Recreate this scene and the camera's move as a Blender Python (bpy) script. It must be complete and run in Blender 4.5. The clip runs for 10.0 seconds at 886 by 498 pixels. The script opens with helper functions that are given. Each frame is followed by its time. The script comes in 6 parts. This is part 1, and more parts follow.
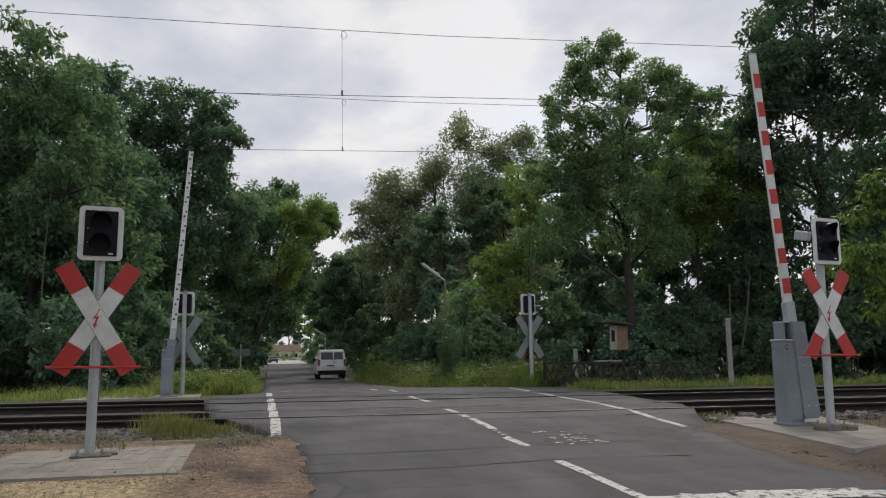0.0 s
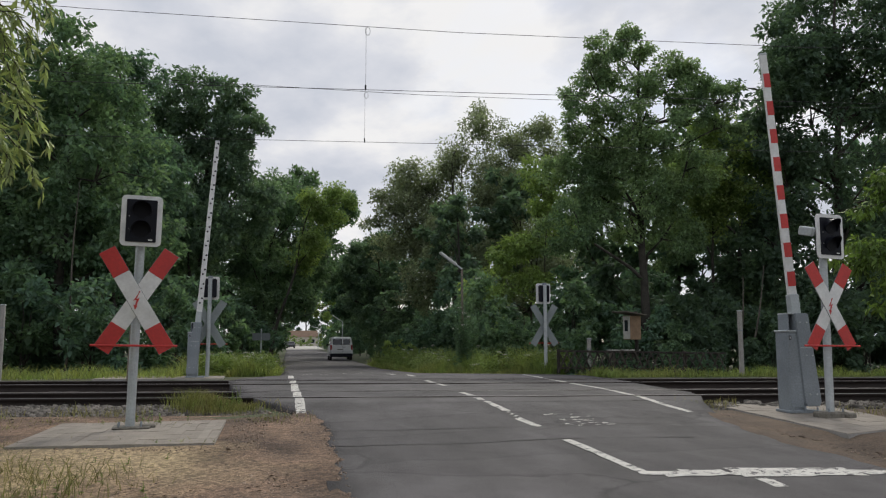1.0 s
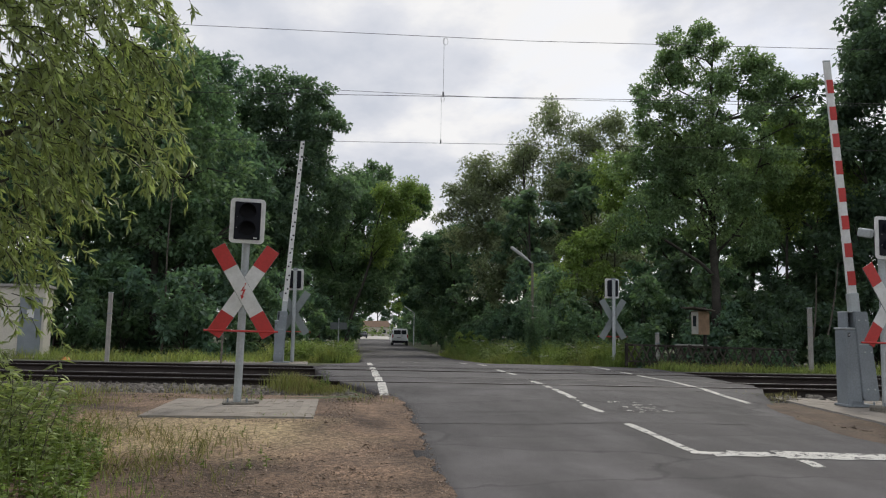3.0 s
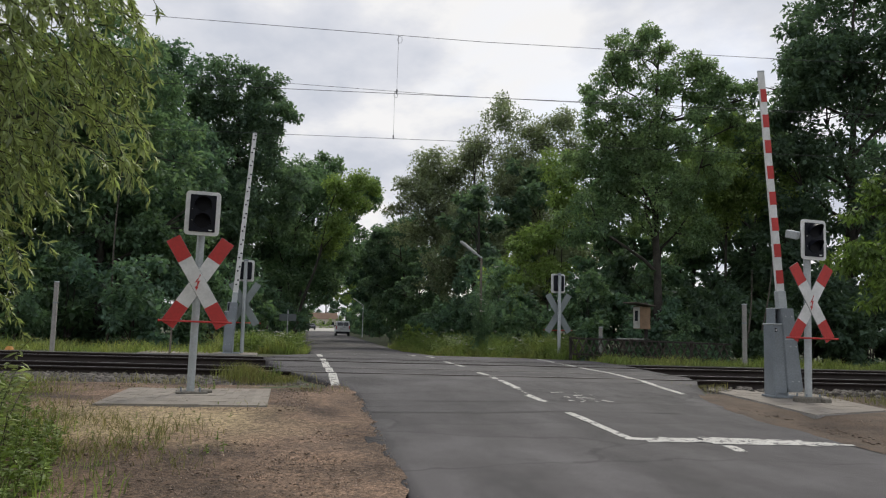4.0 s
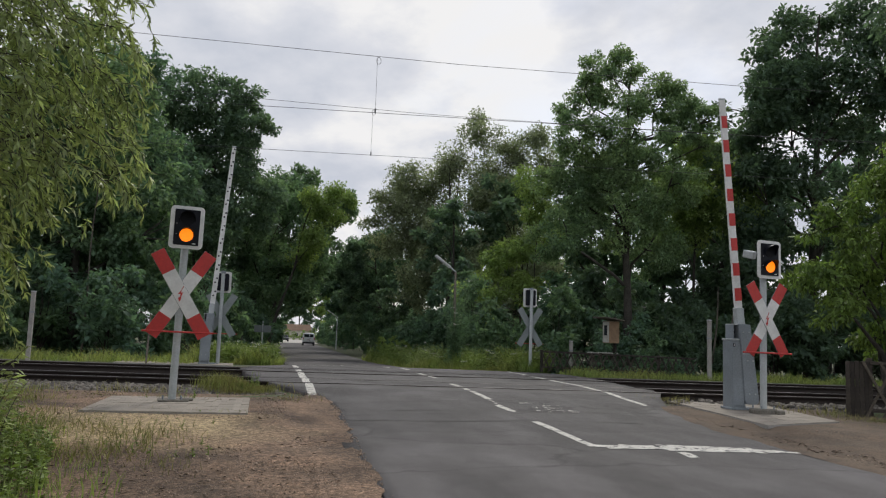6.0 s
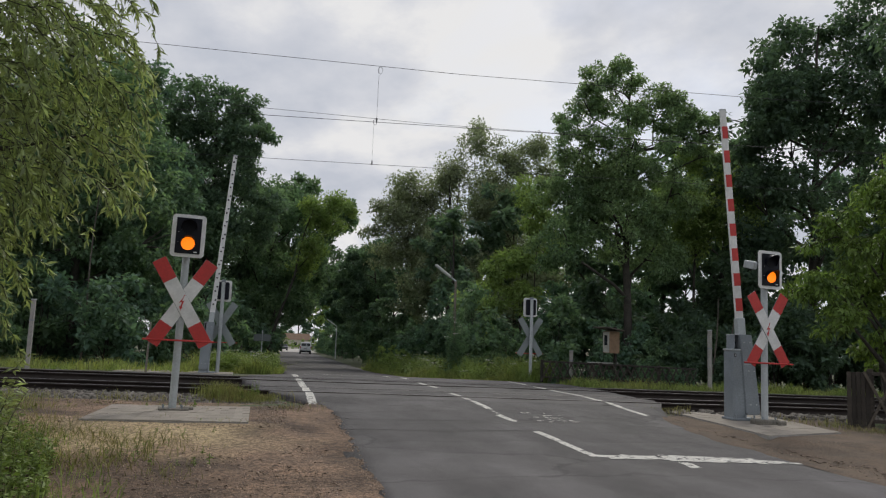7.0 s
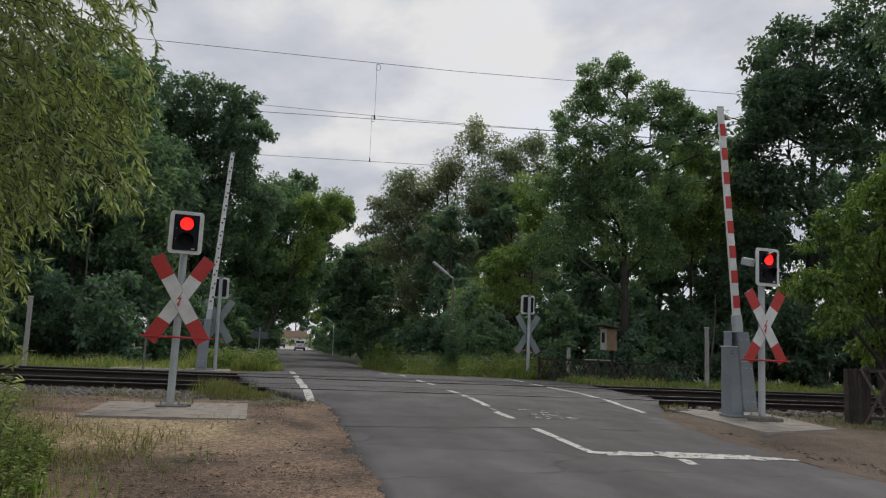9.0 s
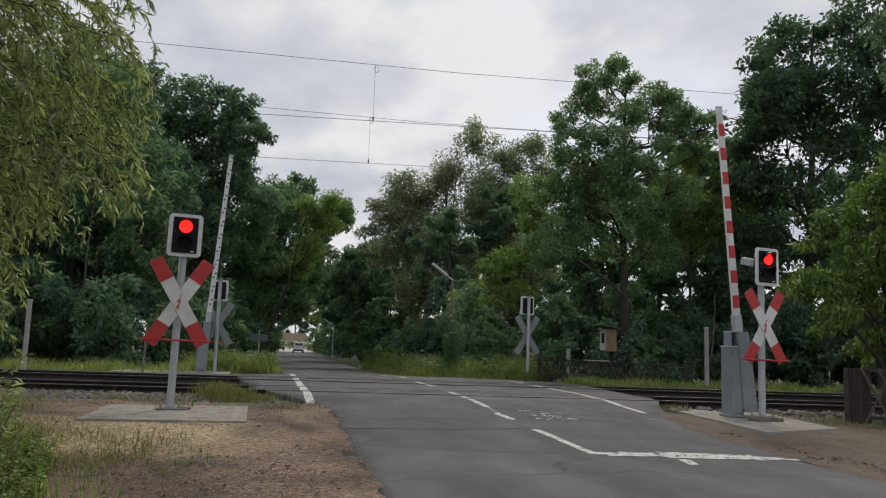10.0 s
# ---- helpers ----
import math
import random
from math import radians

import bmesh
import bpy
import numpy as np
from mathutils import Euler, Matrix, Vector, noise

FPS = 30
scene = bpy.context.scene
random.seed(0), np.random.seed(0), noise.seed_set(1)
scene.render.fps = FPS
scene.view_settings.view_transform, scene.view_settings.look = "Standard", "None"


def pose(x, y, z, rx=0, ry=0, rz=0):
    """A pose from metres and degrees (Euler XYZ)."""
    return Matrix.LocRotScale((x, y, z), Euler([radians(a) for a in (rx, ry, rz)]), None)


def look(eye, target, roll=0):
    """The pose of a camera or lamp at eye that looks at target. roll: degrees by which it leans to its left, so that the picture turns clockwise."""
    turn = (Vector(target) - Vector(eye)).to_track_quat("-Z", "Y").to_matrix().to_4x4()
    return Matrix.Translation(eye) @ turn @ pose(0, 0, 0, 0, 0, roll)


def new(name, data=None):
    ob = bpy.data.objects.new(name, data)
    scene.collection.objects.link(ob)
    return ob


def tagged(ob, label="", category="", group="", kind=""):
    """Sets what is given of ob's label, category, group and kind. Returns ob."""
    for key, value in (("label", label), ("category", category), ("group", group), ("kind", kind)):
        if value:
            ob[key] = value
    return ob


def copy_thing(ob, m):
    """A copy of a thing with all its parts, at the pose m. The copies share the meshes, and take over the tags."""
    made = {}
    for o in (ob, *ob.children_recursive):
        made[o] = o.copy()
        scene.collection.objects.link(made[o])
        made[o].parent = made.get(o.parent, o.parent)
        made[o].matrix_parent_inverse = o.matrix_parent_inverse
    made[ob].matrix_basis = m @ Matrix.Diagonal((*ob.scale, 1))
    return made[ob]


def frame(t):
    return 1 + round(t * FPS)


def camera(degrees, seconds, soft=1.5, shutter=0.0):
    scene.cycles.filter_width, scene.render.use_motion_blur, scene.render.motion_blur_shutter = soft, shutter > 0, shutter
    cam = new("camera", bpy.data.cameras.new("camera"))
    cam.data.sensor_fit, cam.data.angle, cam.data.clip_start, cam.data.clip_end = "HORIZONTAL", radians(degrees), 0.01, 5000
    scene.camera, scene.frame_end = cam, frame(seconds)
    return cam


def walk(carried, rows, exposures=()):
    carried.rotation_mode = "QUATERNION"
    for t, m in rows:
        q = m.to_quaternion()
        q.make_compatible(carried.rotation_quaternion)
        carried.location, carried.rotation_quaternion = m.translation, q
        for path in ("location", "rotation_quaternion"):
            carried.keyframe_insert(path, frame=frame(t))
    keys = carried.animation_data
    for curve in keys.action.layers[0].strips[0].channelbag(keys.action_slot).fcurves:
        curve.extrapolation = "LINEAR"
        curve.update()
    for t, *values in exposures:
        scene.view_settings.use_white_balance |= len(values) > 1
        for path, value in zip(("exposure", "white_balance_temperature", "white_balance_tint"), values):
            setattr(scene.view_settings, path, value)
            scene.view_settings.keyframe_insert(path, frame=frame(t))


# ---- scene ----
cam = camera(58.9, 10.0, soft=1.2)
PATH = [
    (0, (-3.172, -9.996, 1.12), (-2.722, -8.065, 1.383), -0.9),
    (0.5, (-3.242, -10.265, 1.091), (-2.814, -8.327, 1.338), -0.8),
    (1, (-3.311, -10.539, 1.072), (-2.903, -8.595, 1.306), -0.0),
    (1.5, (-3.352, -10.794, 1.084), (-2.973, -8.843, 1.305), -0.2),
    (2, (-3.34, -11.047, 1.081), (-3.108, -9.072, 1.297), 0.9),
    (3.3, (-3.584, -11.644, 1.042), (-3.35, -9.669, 1.251), 1.1),
    (3.5, (-3.589, -11.724, 1.047), (-3.316, -9.753, 1.25), 1.1),
    (4, (-3.621, -11.9, 1.04), (-3.262, -9.942, 1.237), 1.5),
    (4.5, (-3.691, -12.05, 1.033), (-3.334, -10.092, 1.228), 1.8),
    (5, (-3.776, -12.229, 1.022), (-3.407, -10.273, 1.218), 1.7),
    (5.5, (-3.766, -12.348, 1.021), (-3.348, -10.403, 1.223), 1.6),
    (6, (-3.726, -12.42, 1.033), (-3.306, -10.479, 1.264), 2.0),
    (7.5, (-3.765, -12.419, 1.025), (-3.345, -10.48, 1.281), 2.2),
    (8, (-3.754, -12.415, 1.023), (-3.335, -10.476, 1.277), 2.2),
    (8.5, (-3.756, -12.406, 1.022), (-3.331, -10.468, 1.273), 2.3),
    (9, (-3.764, -12.416, 1.019), (-3.337, -10.478, 1.268), 2.2),
    (9.5, (-3.768, -12.411, 1.018), (-3.336, -10.475, 1.268), 2.1),
    (10, (-3.767, -12.409, 1.017), (-3.338, -10.472, 1.27), 1.9),
]
walk(cam, [(t, look(eye, target, roll)) for t, eye, target, roll in PATH], exposures=[(0, 0.03), (1.0, 0.08), (2.0, 0.14), (4.5, 0.14), (5.6, 0.12), (6.2, 0.06), (7.4, -0.09), (8.5, -0.13), (9.2, -0.1), (10, -0.03)])

# ---- sky and sun ----
SUN_EL, SUN_AZ = radians(44), radians(28)
world = bpy.data.worlds.new("sky")
scene.world = world
world.use_nodes = True


def build_sky():
    nt = world.node_tree
    nt.nodes.clear()
    N, L = nt.nodes.new, nt.links.new
    out, mix = N("ShaderNodeOutputWorld"), N("ShaderNodeMixShader")
    blue, cloud = N("ShaderNodeBackground"), N("ShaderNodeBackground")
    sky = N("ShaderNodeTexSky")
    sky.sky_type, sky.sun_disc, sky.sun_elevation, sky.sun_rotation = "NISHITA", False, SUN_EL, SUN_AZ
    blue.inputs["Strength"].default_value = 0.12
    L(sky.outputs[0], blue.inputs["Color"])
    tc, sep = N("ShaderNodeTexCoord"), N("ShaderNodeSeparateXYZ")
    L(tc.outputs["Generated"], sep.inputs[0])
    up = N("ShaderNodeMath"); up.operation = "MAXIMUM"; up.inputs[1].default_value = 0.0
    L(sep.outputs["Z"], up.inputs[0])
    add = N("ShaderNodeMath"); add.operation = "ADD"; add.inputs[1].default_value = 0.22
    L(up.outputs[0], add.inputs[0])
    div = N("ShaderNodeVectorMath"); div.operation = "DIVIDE"
    comb = N("ShaderNodeCombineXYZ")
    for i in range(3):
        L(add.outputs[0], comb.inputs[i])
    L(tc.outputs["Generated"], div.inputs[0]); L(comb.outputs[0], div.inputs[1])
    big = N("ShaderNodeTexNoise"); big.inputs["Scale"].default_value = 1.5; big.inputs["Detail"].default_value = 6; big.inputs["Distortion"].default_value = 0.5
    stretch = N("ShaderNodeMapping"); stretch.inputs["Scale"].default_value = (0.9, 0.75, 1); stretch.inputs["Rotation"].default_value = (0, 0, 0.6)
    stretch.inputs["Location"].default_value = (0.35, 0.2, 0)
    L(div.outputs[0], stretch.inputs[0]); L(stretch.outputs[0], big.inputs["Vector"])
    cover = N("ShaderNodeValToRGB")
    cover.color_ramp.elements[0].position, cover.color_ramp.elements[1].position = 0.26, 0.52
    cover.color_ramp.elements[0].color, cover.color_ramp.elements[1].color = (0.45, 0.45, 0.45, 1), (1, 1, 1, 1)
    L(big.outputs[0], cover.inputs[0]); L(cover.outputs[0], mix.inputs[0])
    puff = N("ShaderNodeTexNoise"); puff.inputs["Scale"].default_value = 2.4; puff.inputs["Detail"].default_value = 7; puff.inputs["Roughness"].default_value = 0.55
    L(stretch.outputs[0], puff.inputs["Vector"])
    shade = N("ShaderNodeValToRGB")
    e = shade.color_ramp.elements
    e[0].position, e[0].color = 0.39, (0.575, 0.605, 0.68, 1)
    e[1].position, e[1].color = 0.60, (0.88, 0.873, 0.875, 1)
    m = shade.color_ramp.elements.new(0.5); m.color = (0.70, 0.715, 0.77, 1)
    L(puff.outputs[0], shade.inputs[0]); L(shade.outputs[0], cloud.inputs["Color"])
    cloud.inputs["Strength"].default_value = 0.95
    L(blue.outputs[0], mix.inputs[1]); L(cloud.outputs[0], mix.inputs[2]); L(mix.outputs[0], out.inputs[0])


build_sky()
sun = new("sun", bpy.data.lights.new("sun", "SUN"))
sun.data.energy, sun.data.angle, sun.data.color = 1.5, radians(14), (1.0, 0.95, 0.86)
sun_from = Vector((math.sin(SUN_AZ) * math.cos(SUN_EL), math.cos(SUN_AZ) * math.cos(SUN_EL), math.sin(SUN_EL)))
sun.matrix_world = look(sun_from * 60, (0, 0, 0))

# ---- materials ----


def mat(name, color, rough=0.7, metal=0.0, var=0.25, scale=6.0, fine=60.0, bump=0.2, second=None, per="", glow=0.0, translucent=0.0, coords="Object", spec=0.5, per_range=(0.55, 1.5)):
    """Principled surface with two scales of variation, and relief from the same grain."""
    m = bpy.data.materials.new(name)
    m.use_nodes = True
    nt = m.node_tree
    p = nt.nodes["Principled BSDF"]
    N, L = nt.nodes.new, nt.links.new
    p.inputs["Roughness"].default_value, p.inputs["Metallic"].default_value = rough, metal
    p.inputs["Specular IOR Level"].default_value = spec
    tc = N("ShaderNodeTexCoord")
    a, b = N("ShaderNodeTexNoise"), N("ShaderNodeTexNoise")
    a.inputs["Scale"].default_value, a.inputs["Detail"].default_value = scale, 4
    b.inputs["Scale"].default_value, b.inputs["Detail"].default_value = fine, 3
    L(tc.outputs[coords], a.inputs["Vector"]); L(tc.outputs[coords], b.inputs["Vector"])
    mixa, mixb = N("ShaderNodeMix"), N("ShaderNodeMix")
    mixa.data_type = mixb.data_type = "RGBA"
    other = second or [c * (1 - var) for c in color]
    ramp = N("ShaderNodeMapRange"); ramp.inputs[1].default_value, ramp.inputs[2].default_value = 0.35, 0.65
    L(a.outputs[0], ramp.inputs[0]); L(ramp.outputs[0], mixa.inputs[0])
    mixa.inputs[6].default_value, mixa.inputs[7].default_value = (*color, 1), (*other, 1)
    mixb.blend_type = "MULTIPLY"; mixb.inputs[0].default_value = 1.0
    grain = N("ShaderNodeMapRange"); grain.inputs[1].default_value, grain.inputs[2].default_value = 0.25, 0.75
    grain.inputs[3].default_value, grain.inputs[4].default_value = 1 - var, 1 + var
    L(b.outputs[0], grain.inputs[0]); L(mixa.outputs[2], mixb.inputs[6]); L(grain.outputs[0], mixb.inputs[7])
    col = mixb.outputs[2]
    if per:
        src = N("ShaderNodeObjectInfo").outputs["Random"] if per == "object" else N("ShaderNodeNewGeometry").outputs["Random Per Island"]
        rng = N("ShaderNodeMapRange"); rng.inputs[3].default_value, rng.inputs[4].default_value = per_range
        mm = N("ShaderNodeMix"); mm.data_type, mm.blend_type = "RGBA", "MULTIPLY"; mm.inputs[0].default_value = 1.0
        L(src, rng.inputs[0]); L(col, mm.inputs[6]); L(rng.outputs[0], mm.inputs[7])
        col = mm.outputs[2]
    L(col, p.inputs["Base Color"])
    if bump:
        bp = N("ShaderNodeBump"); bp.inputs["Strength"].default_value = bump; bp.inputs["Distance"].default_value = 0.02
        L(b.outputs[0], bp.inputs["Height"]); L(bp.outputs[0], p.inputs["Normal"])
    if glow:
        p.inputs["Emission Color"].default_value = (*color, 1); p.inputs["Emission Strength"].default_value = glow
    if translucent:
        t, ms, out = N("ShaderNodeBsdfTranslucent"), N("ShaderNodeMixShader"), nt.nodes["Material Output"]
        warm = N("ShaderNodeMix"); warm.data_type, warm.blend_type = "RGBA", "MULTIPLY"; warm.inputs[0].default_value = 1.0
        warm.inputs[7].default_value = (1.3, 1.35, 0.8, 1)
        L(col, warm.inputs[6]); L(warm.outputs[2], t.inputs["Color"])
        ms.inputs[0].default_value = translucent
        L(p.outputs[0], ms.inputs[1]); L(t.outputs[0], ms.inputs[2]); L(ms.outputs[0], out.inputs["Surface"])
    return m


M = {
    "ground": mat("forest_floor", (0.075, 0.07, 0.04), 0.95, var=0.4, scale=0.8, fine=22, bump=0.8, second=(0.06, 0.085, 0.025)),
    "galv": mat("galvanised_steel", (0.46, 0.49, 0.50), 0.5, 0.35, var=0.13, scale=5, fine=45, bump=0.05),
    "galv_dull": mat("weathered_housing", (0.25, 0.28, 0.305), 0.6, 0.15, var=0.16, scale=3, fine=40, bump=0.06),
    "white": mat("white_enamel", (0.74, 0.74, 0.73), 0.45, var=0.07, scale=4, fine=30, bump=0.03, second=(0.60, 0.60, 0.58)),
    "red": mat("red_enamel", (0.52, 0.035, 0.03), 0.45, var=0.12, scale=5, fine=30, bump=0.03),
    "sign_back": mat("grey_sign_back", (0.24, 0.27, 0.27), 0.6, 0.15, var=0.12, scale=4, fine=40, bump=0.03),
    "sign_dim": mat("dull_sign_back", (0.12, 0.135, 0.14), 0.7, 0.1, var=0.12, scale=4, fine=40, bump=0.03),
    "black": mat("black_plastic", (0.007, 0.008, 0.014), 0.5, spec=0.2, var=0.2, scale=5, fine=40, bump=0.03),
    "lens_off": mat("dark_lens", (0.008, 0.008, 0.011), 0.6, spec=0.15, var=0.1, bump=0.1, fine=120),
    "amber": mat("lit_amber_lamp", (1.0, 0.21, 0.004), 0.4, glow=1.15, var=0.16, scale=14, fine=60, bump=0),
    "redlamp": mat("lit_red_lamp", (1.0, 0.018, 0.012), 0.4, glow=1.25, var=0.16, scale=14, fine=60, bump=0),
    "rail": mat("rusty_rail_steel", (0.032, 0.023, 0.019), 0.75, 0.3, var=0.3, scale=3, fine=40, bump=0.3),
    "rail_head": mat("worn_rail_head", (0.21, 0.20, 0.195), 0.5, 0.6, var=0.12, scale=4, fine=50, bump=0.04),
    "sleeper": mat("tarred_timber", (0.045, 0.036, 0.028), 0.9, var=0.4, scale=4, fine=50, bump=0.6, per="object"),
    "ballast": mat("track_ballast", (0.075, 0.06, 0.05), 0.95, var=0.4, scale=3, fine=26, bump=1.0),
    "stone": mat("ballast_stone", (0.15, 0.134, 0.116), 0.9, var=0.3, scale=8, fine=60, bump=0.4, per="island"),
    "pebble": mat("gravel_stone", (0.30, 0.225, 0.17), 0.9, var=0.3, scale=8, fine=60, bump=0.3, per="island", per_range=(0.65, 1.65)),
    "paving": mat("concrete_paver", (0.30, 0.265, 0.222), 0.9, var=0.16, scale=3, fine=70, bump=0.25, per="object", per_range=(0.9, 1.08)),
    "concrete": mat("concrete", (0.36, 0.345, 0.32), 0.9, var=0.2, scale=3, fine=50, bump=0.3),
    "footing": mat("weathered_footing", (0.2, 0.185, 0.155), 0.95, var=0.35, scale=9, fine=50, bump=0.6),
    "wire": mat("overhead_wire_copper", (0.06, 0.06, 0.065), 0.6, 0.5, bump=0),
    "bark": mat("bark", (0.068, 0.061, 0.052), 0.95, var=0.4, scale=3, fine=30, bump=0.9),
    "bark_ivy": mat("grey_bark", (0.12, 0.105, 0.085), 0.95, var=0.4, scale=3, fine=30, bump=0.9),
    "wood": mat("weathered_wood", (0.29, 0.19, 0.115), 0.85, var=0.3, scale=4, fine=40, bump=0.4),
    # dark brown wood, darkened further for the garden tree's shadow on the fence
    "wood_dark": mat("dark_wood_with_shade", (0.045, 0.037, 0.03), 0.9, var=0.35, scale=4, fine=40, bump=0.5, per="object"),
    "orange": mat("orange_plastic", (0.62, 0.28, 0.06), 0.5, var=0.12, scale=8, fine=40, bump=0.05),
    "wood_grey": mat("weathered_split_wood", (0.105, 0.088, 0.068), 0.9, var=0.35, scale=5, fine=40, bump=0.5, per="object", per_range=(0.65, 1.3)),
    "pole": mat("weathered_pole", (0.21, 0.185, 0.15), 0.9, var=0.3, scale=3, fine=30, bump=0.4),
    "wood_pale": mat("pale_painted_wood", (0.42, 0.41, 0.37), 0.8, var=0.2, scale=5, fine=40, bump=0.3),
    "roofing": mat("roofing_felt", (0.13, 0.11, 0.09), 0.9, var=0.3, bump=0.4),
    "van": mat("white_car_paint", (0.72, 0.73, 0.74), 0.3, var=0.03, scale=2, fine=20, bump=0),
    "dark_car": mat("dark_car_paint", (0.03, 0.032, 0.04), 0.3, var=0.05, bump=0),
    "silver_car": mat("silver_car_paint", (0.42, 0.43, 0.45), 0.3, 0.3, var=0.05, bump=0),
    "glass": mat("dark_tinted_glass", (0.02, 0.024, 0.028), 0.08, var=0.05, bump=0),
    "rubber": mat("rubber", (0.02, 0.02, 0.021), 0.85, var=0.2, bump=0.2),
    "rim": mat("wheel_rim", (0.35, 0.36, 0.37), 0.4, 0.6, var=0.1, bump=0),
    "tail": mat("tail_lamp_red", (0.35, 0.02, 0.02), 0.3, var=0.1, bump=0),
    "lamp_glass": mat("lamp_cover", (0.62, 0.63, 0.62), 0.35, var=0.05, bump=0),
    "plaster": mat("pale_plaster", (0.62, 0.58, 0.5), 0.9, var=0.1, scale=1, fine=20, bump=0.2),
    "tiles": mat("roof_tiles", (0.17, 0.10, 0.06), 0.85, var=0.3, scale=2, fine=12, bump=0.4),
    "leaf_oak": mat("oak_leaves", (0.135, 0.214, 0.156), 0.65, var=0.3, scale=0.5, fine=6, bump=0, per="island", per_range=(0.7, 1.35), translucent=0.5, second=(0.098, 0.172, 0.130), spec=0.22),
    "leaf_ash": mat("ash_leaves", (0.162, 0.242, 0.15), 0.65, var=0.3, scale=0.5, fine=6, bump=0, per="island", per_range=(0.7, 1.35), translucent=0.5, second=(0.109, 0.184, 0.122), spec=0.22),
    "leaf_robinia": mat("robinia_leaves", (0.22, 0.302, 0.165), 0.65, var=0.3, scale=0.5, fine=6, bump=0, per="island", per_range=(0.6, 1.4), translucent=0.5, second=(0.16, 0.246, 0.15), spec=0.22),
    "leaf_garden": mat("garden_tree_leaves", (0.165, 0.24, 0.06), 0.55, var=0.3, scale=0.9, fine=6, bump=0, per="island", per_range=(0.45, 1.6), translucent=0.42, second=(0.115, 0.18, 0.055), spec=0.3),
    "leaf_light": mat("light_green_leaves", (0.25, 0.335, 0.12), 0.65, var=0.3, scale=0.6, fine=6, bump=0, per="island", per_range=(0.7, 1.35), translucent=0.46, second=(0.18, 0.26, 0.10), spec=0.2),
    "leaf_grey": mat("grey_green_leaves", (0.26, 0.30, 0.215), 0.6, var=0.3, scale=0.6, fine=6, bump=0, per="island", per_range=(0.7, 1.35), translucent=0.5, second=(0.195, 0.228, 0.165), spec=0.18),
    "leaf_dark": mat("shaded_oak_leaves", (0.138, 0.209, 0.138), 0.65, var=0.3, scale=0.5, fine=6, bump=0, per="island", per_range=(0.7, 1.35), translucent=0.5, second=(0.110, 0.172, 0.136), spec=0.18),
    # the large oak's own dark green; on bushes it stands for tree shade
    "leaf_shade": mat("dark_oak_and_shaded_bush_leaves", (0.100, 0.155, 0.105), 0.65, var=0.3, scale=0.5, fine=6, bump=0, per="island", per_range=(0.7, 1.35), translucent=0.5, second=(0.082, 0.130, 0.102), spec=0.18),
    "leaf_willow": mat("willow_leaves", (0.33, 0.39, 0.185), 0.45, var=0.3, scale=1.5, fine=9, bump=0, per="island", per_range=(0.6, 1.4), translucent=0.46, second=(0.25, 0.31, 0.14), spec=0.5),
    "grass": mat("tall_grass", (0.19, 0.265, 0.075), 0.7, var=0.3, scale=0.9, fine=9, bump=0, per="island", translucent=0.4, second=(0.255, 0.270, 0.090)),
    "grass_dry": mat("dry_grass", (0.264, 0.228, 0.108), 0.8, var=0.3, scale=1.2, fine=9, bump=0, per="island", translucent=0.25, second=(0.180, 0.192, 0.072)),
    "grass_corner": mat("seeding_grass", (0.17, 0.19, 0.06), 0.8, var=0.3, scale=1.5, fine=9, bump=0, per="island", translucent=0.3, second=(0.24, 0.2, 0.1)),
    "weed": mat("weed_leaves", (0.185, 0.262, 0.062), 0.6, var=0.3, scale=1.2, fine=9, bump=0, per="island", translucent=0.3),
    "blossom": mat("white_umbels", (0.62, 0.62, 0.55), 0.8, var=0.15, bump=0),
    "litter": mat("dry_leaf_litter", (0.10, 0.068, 0.045), 0.95, var=0.35, bump=0, per="island"),
}


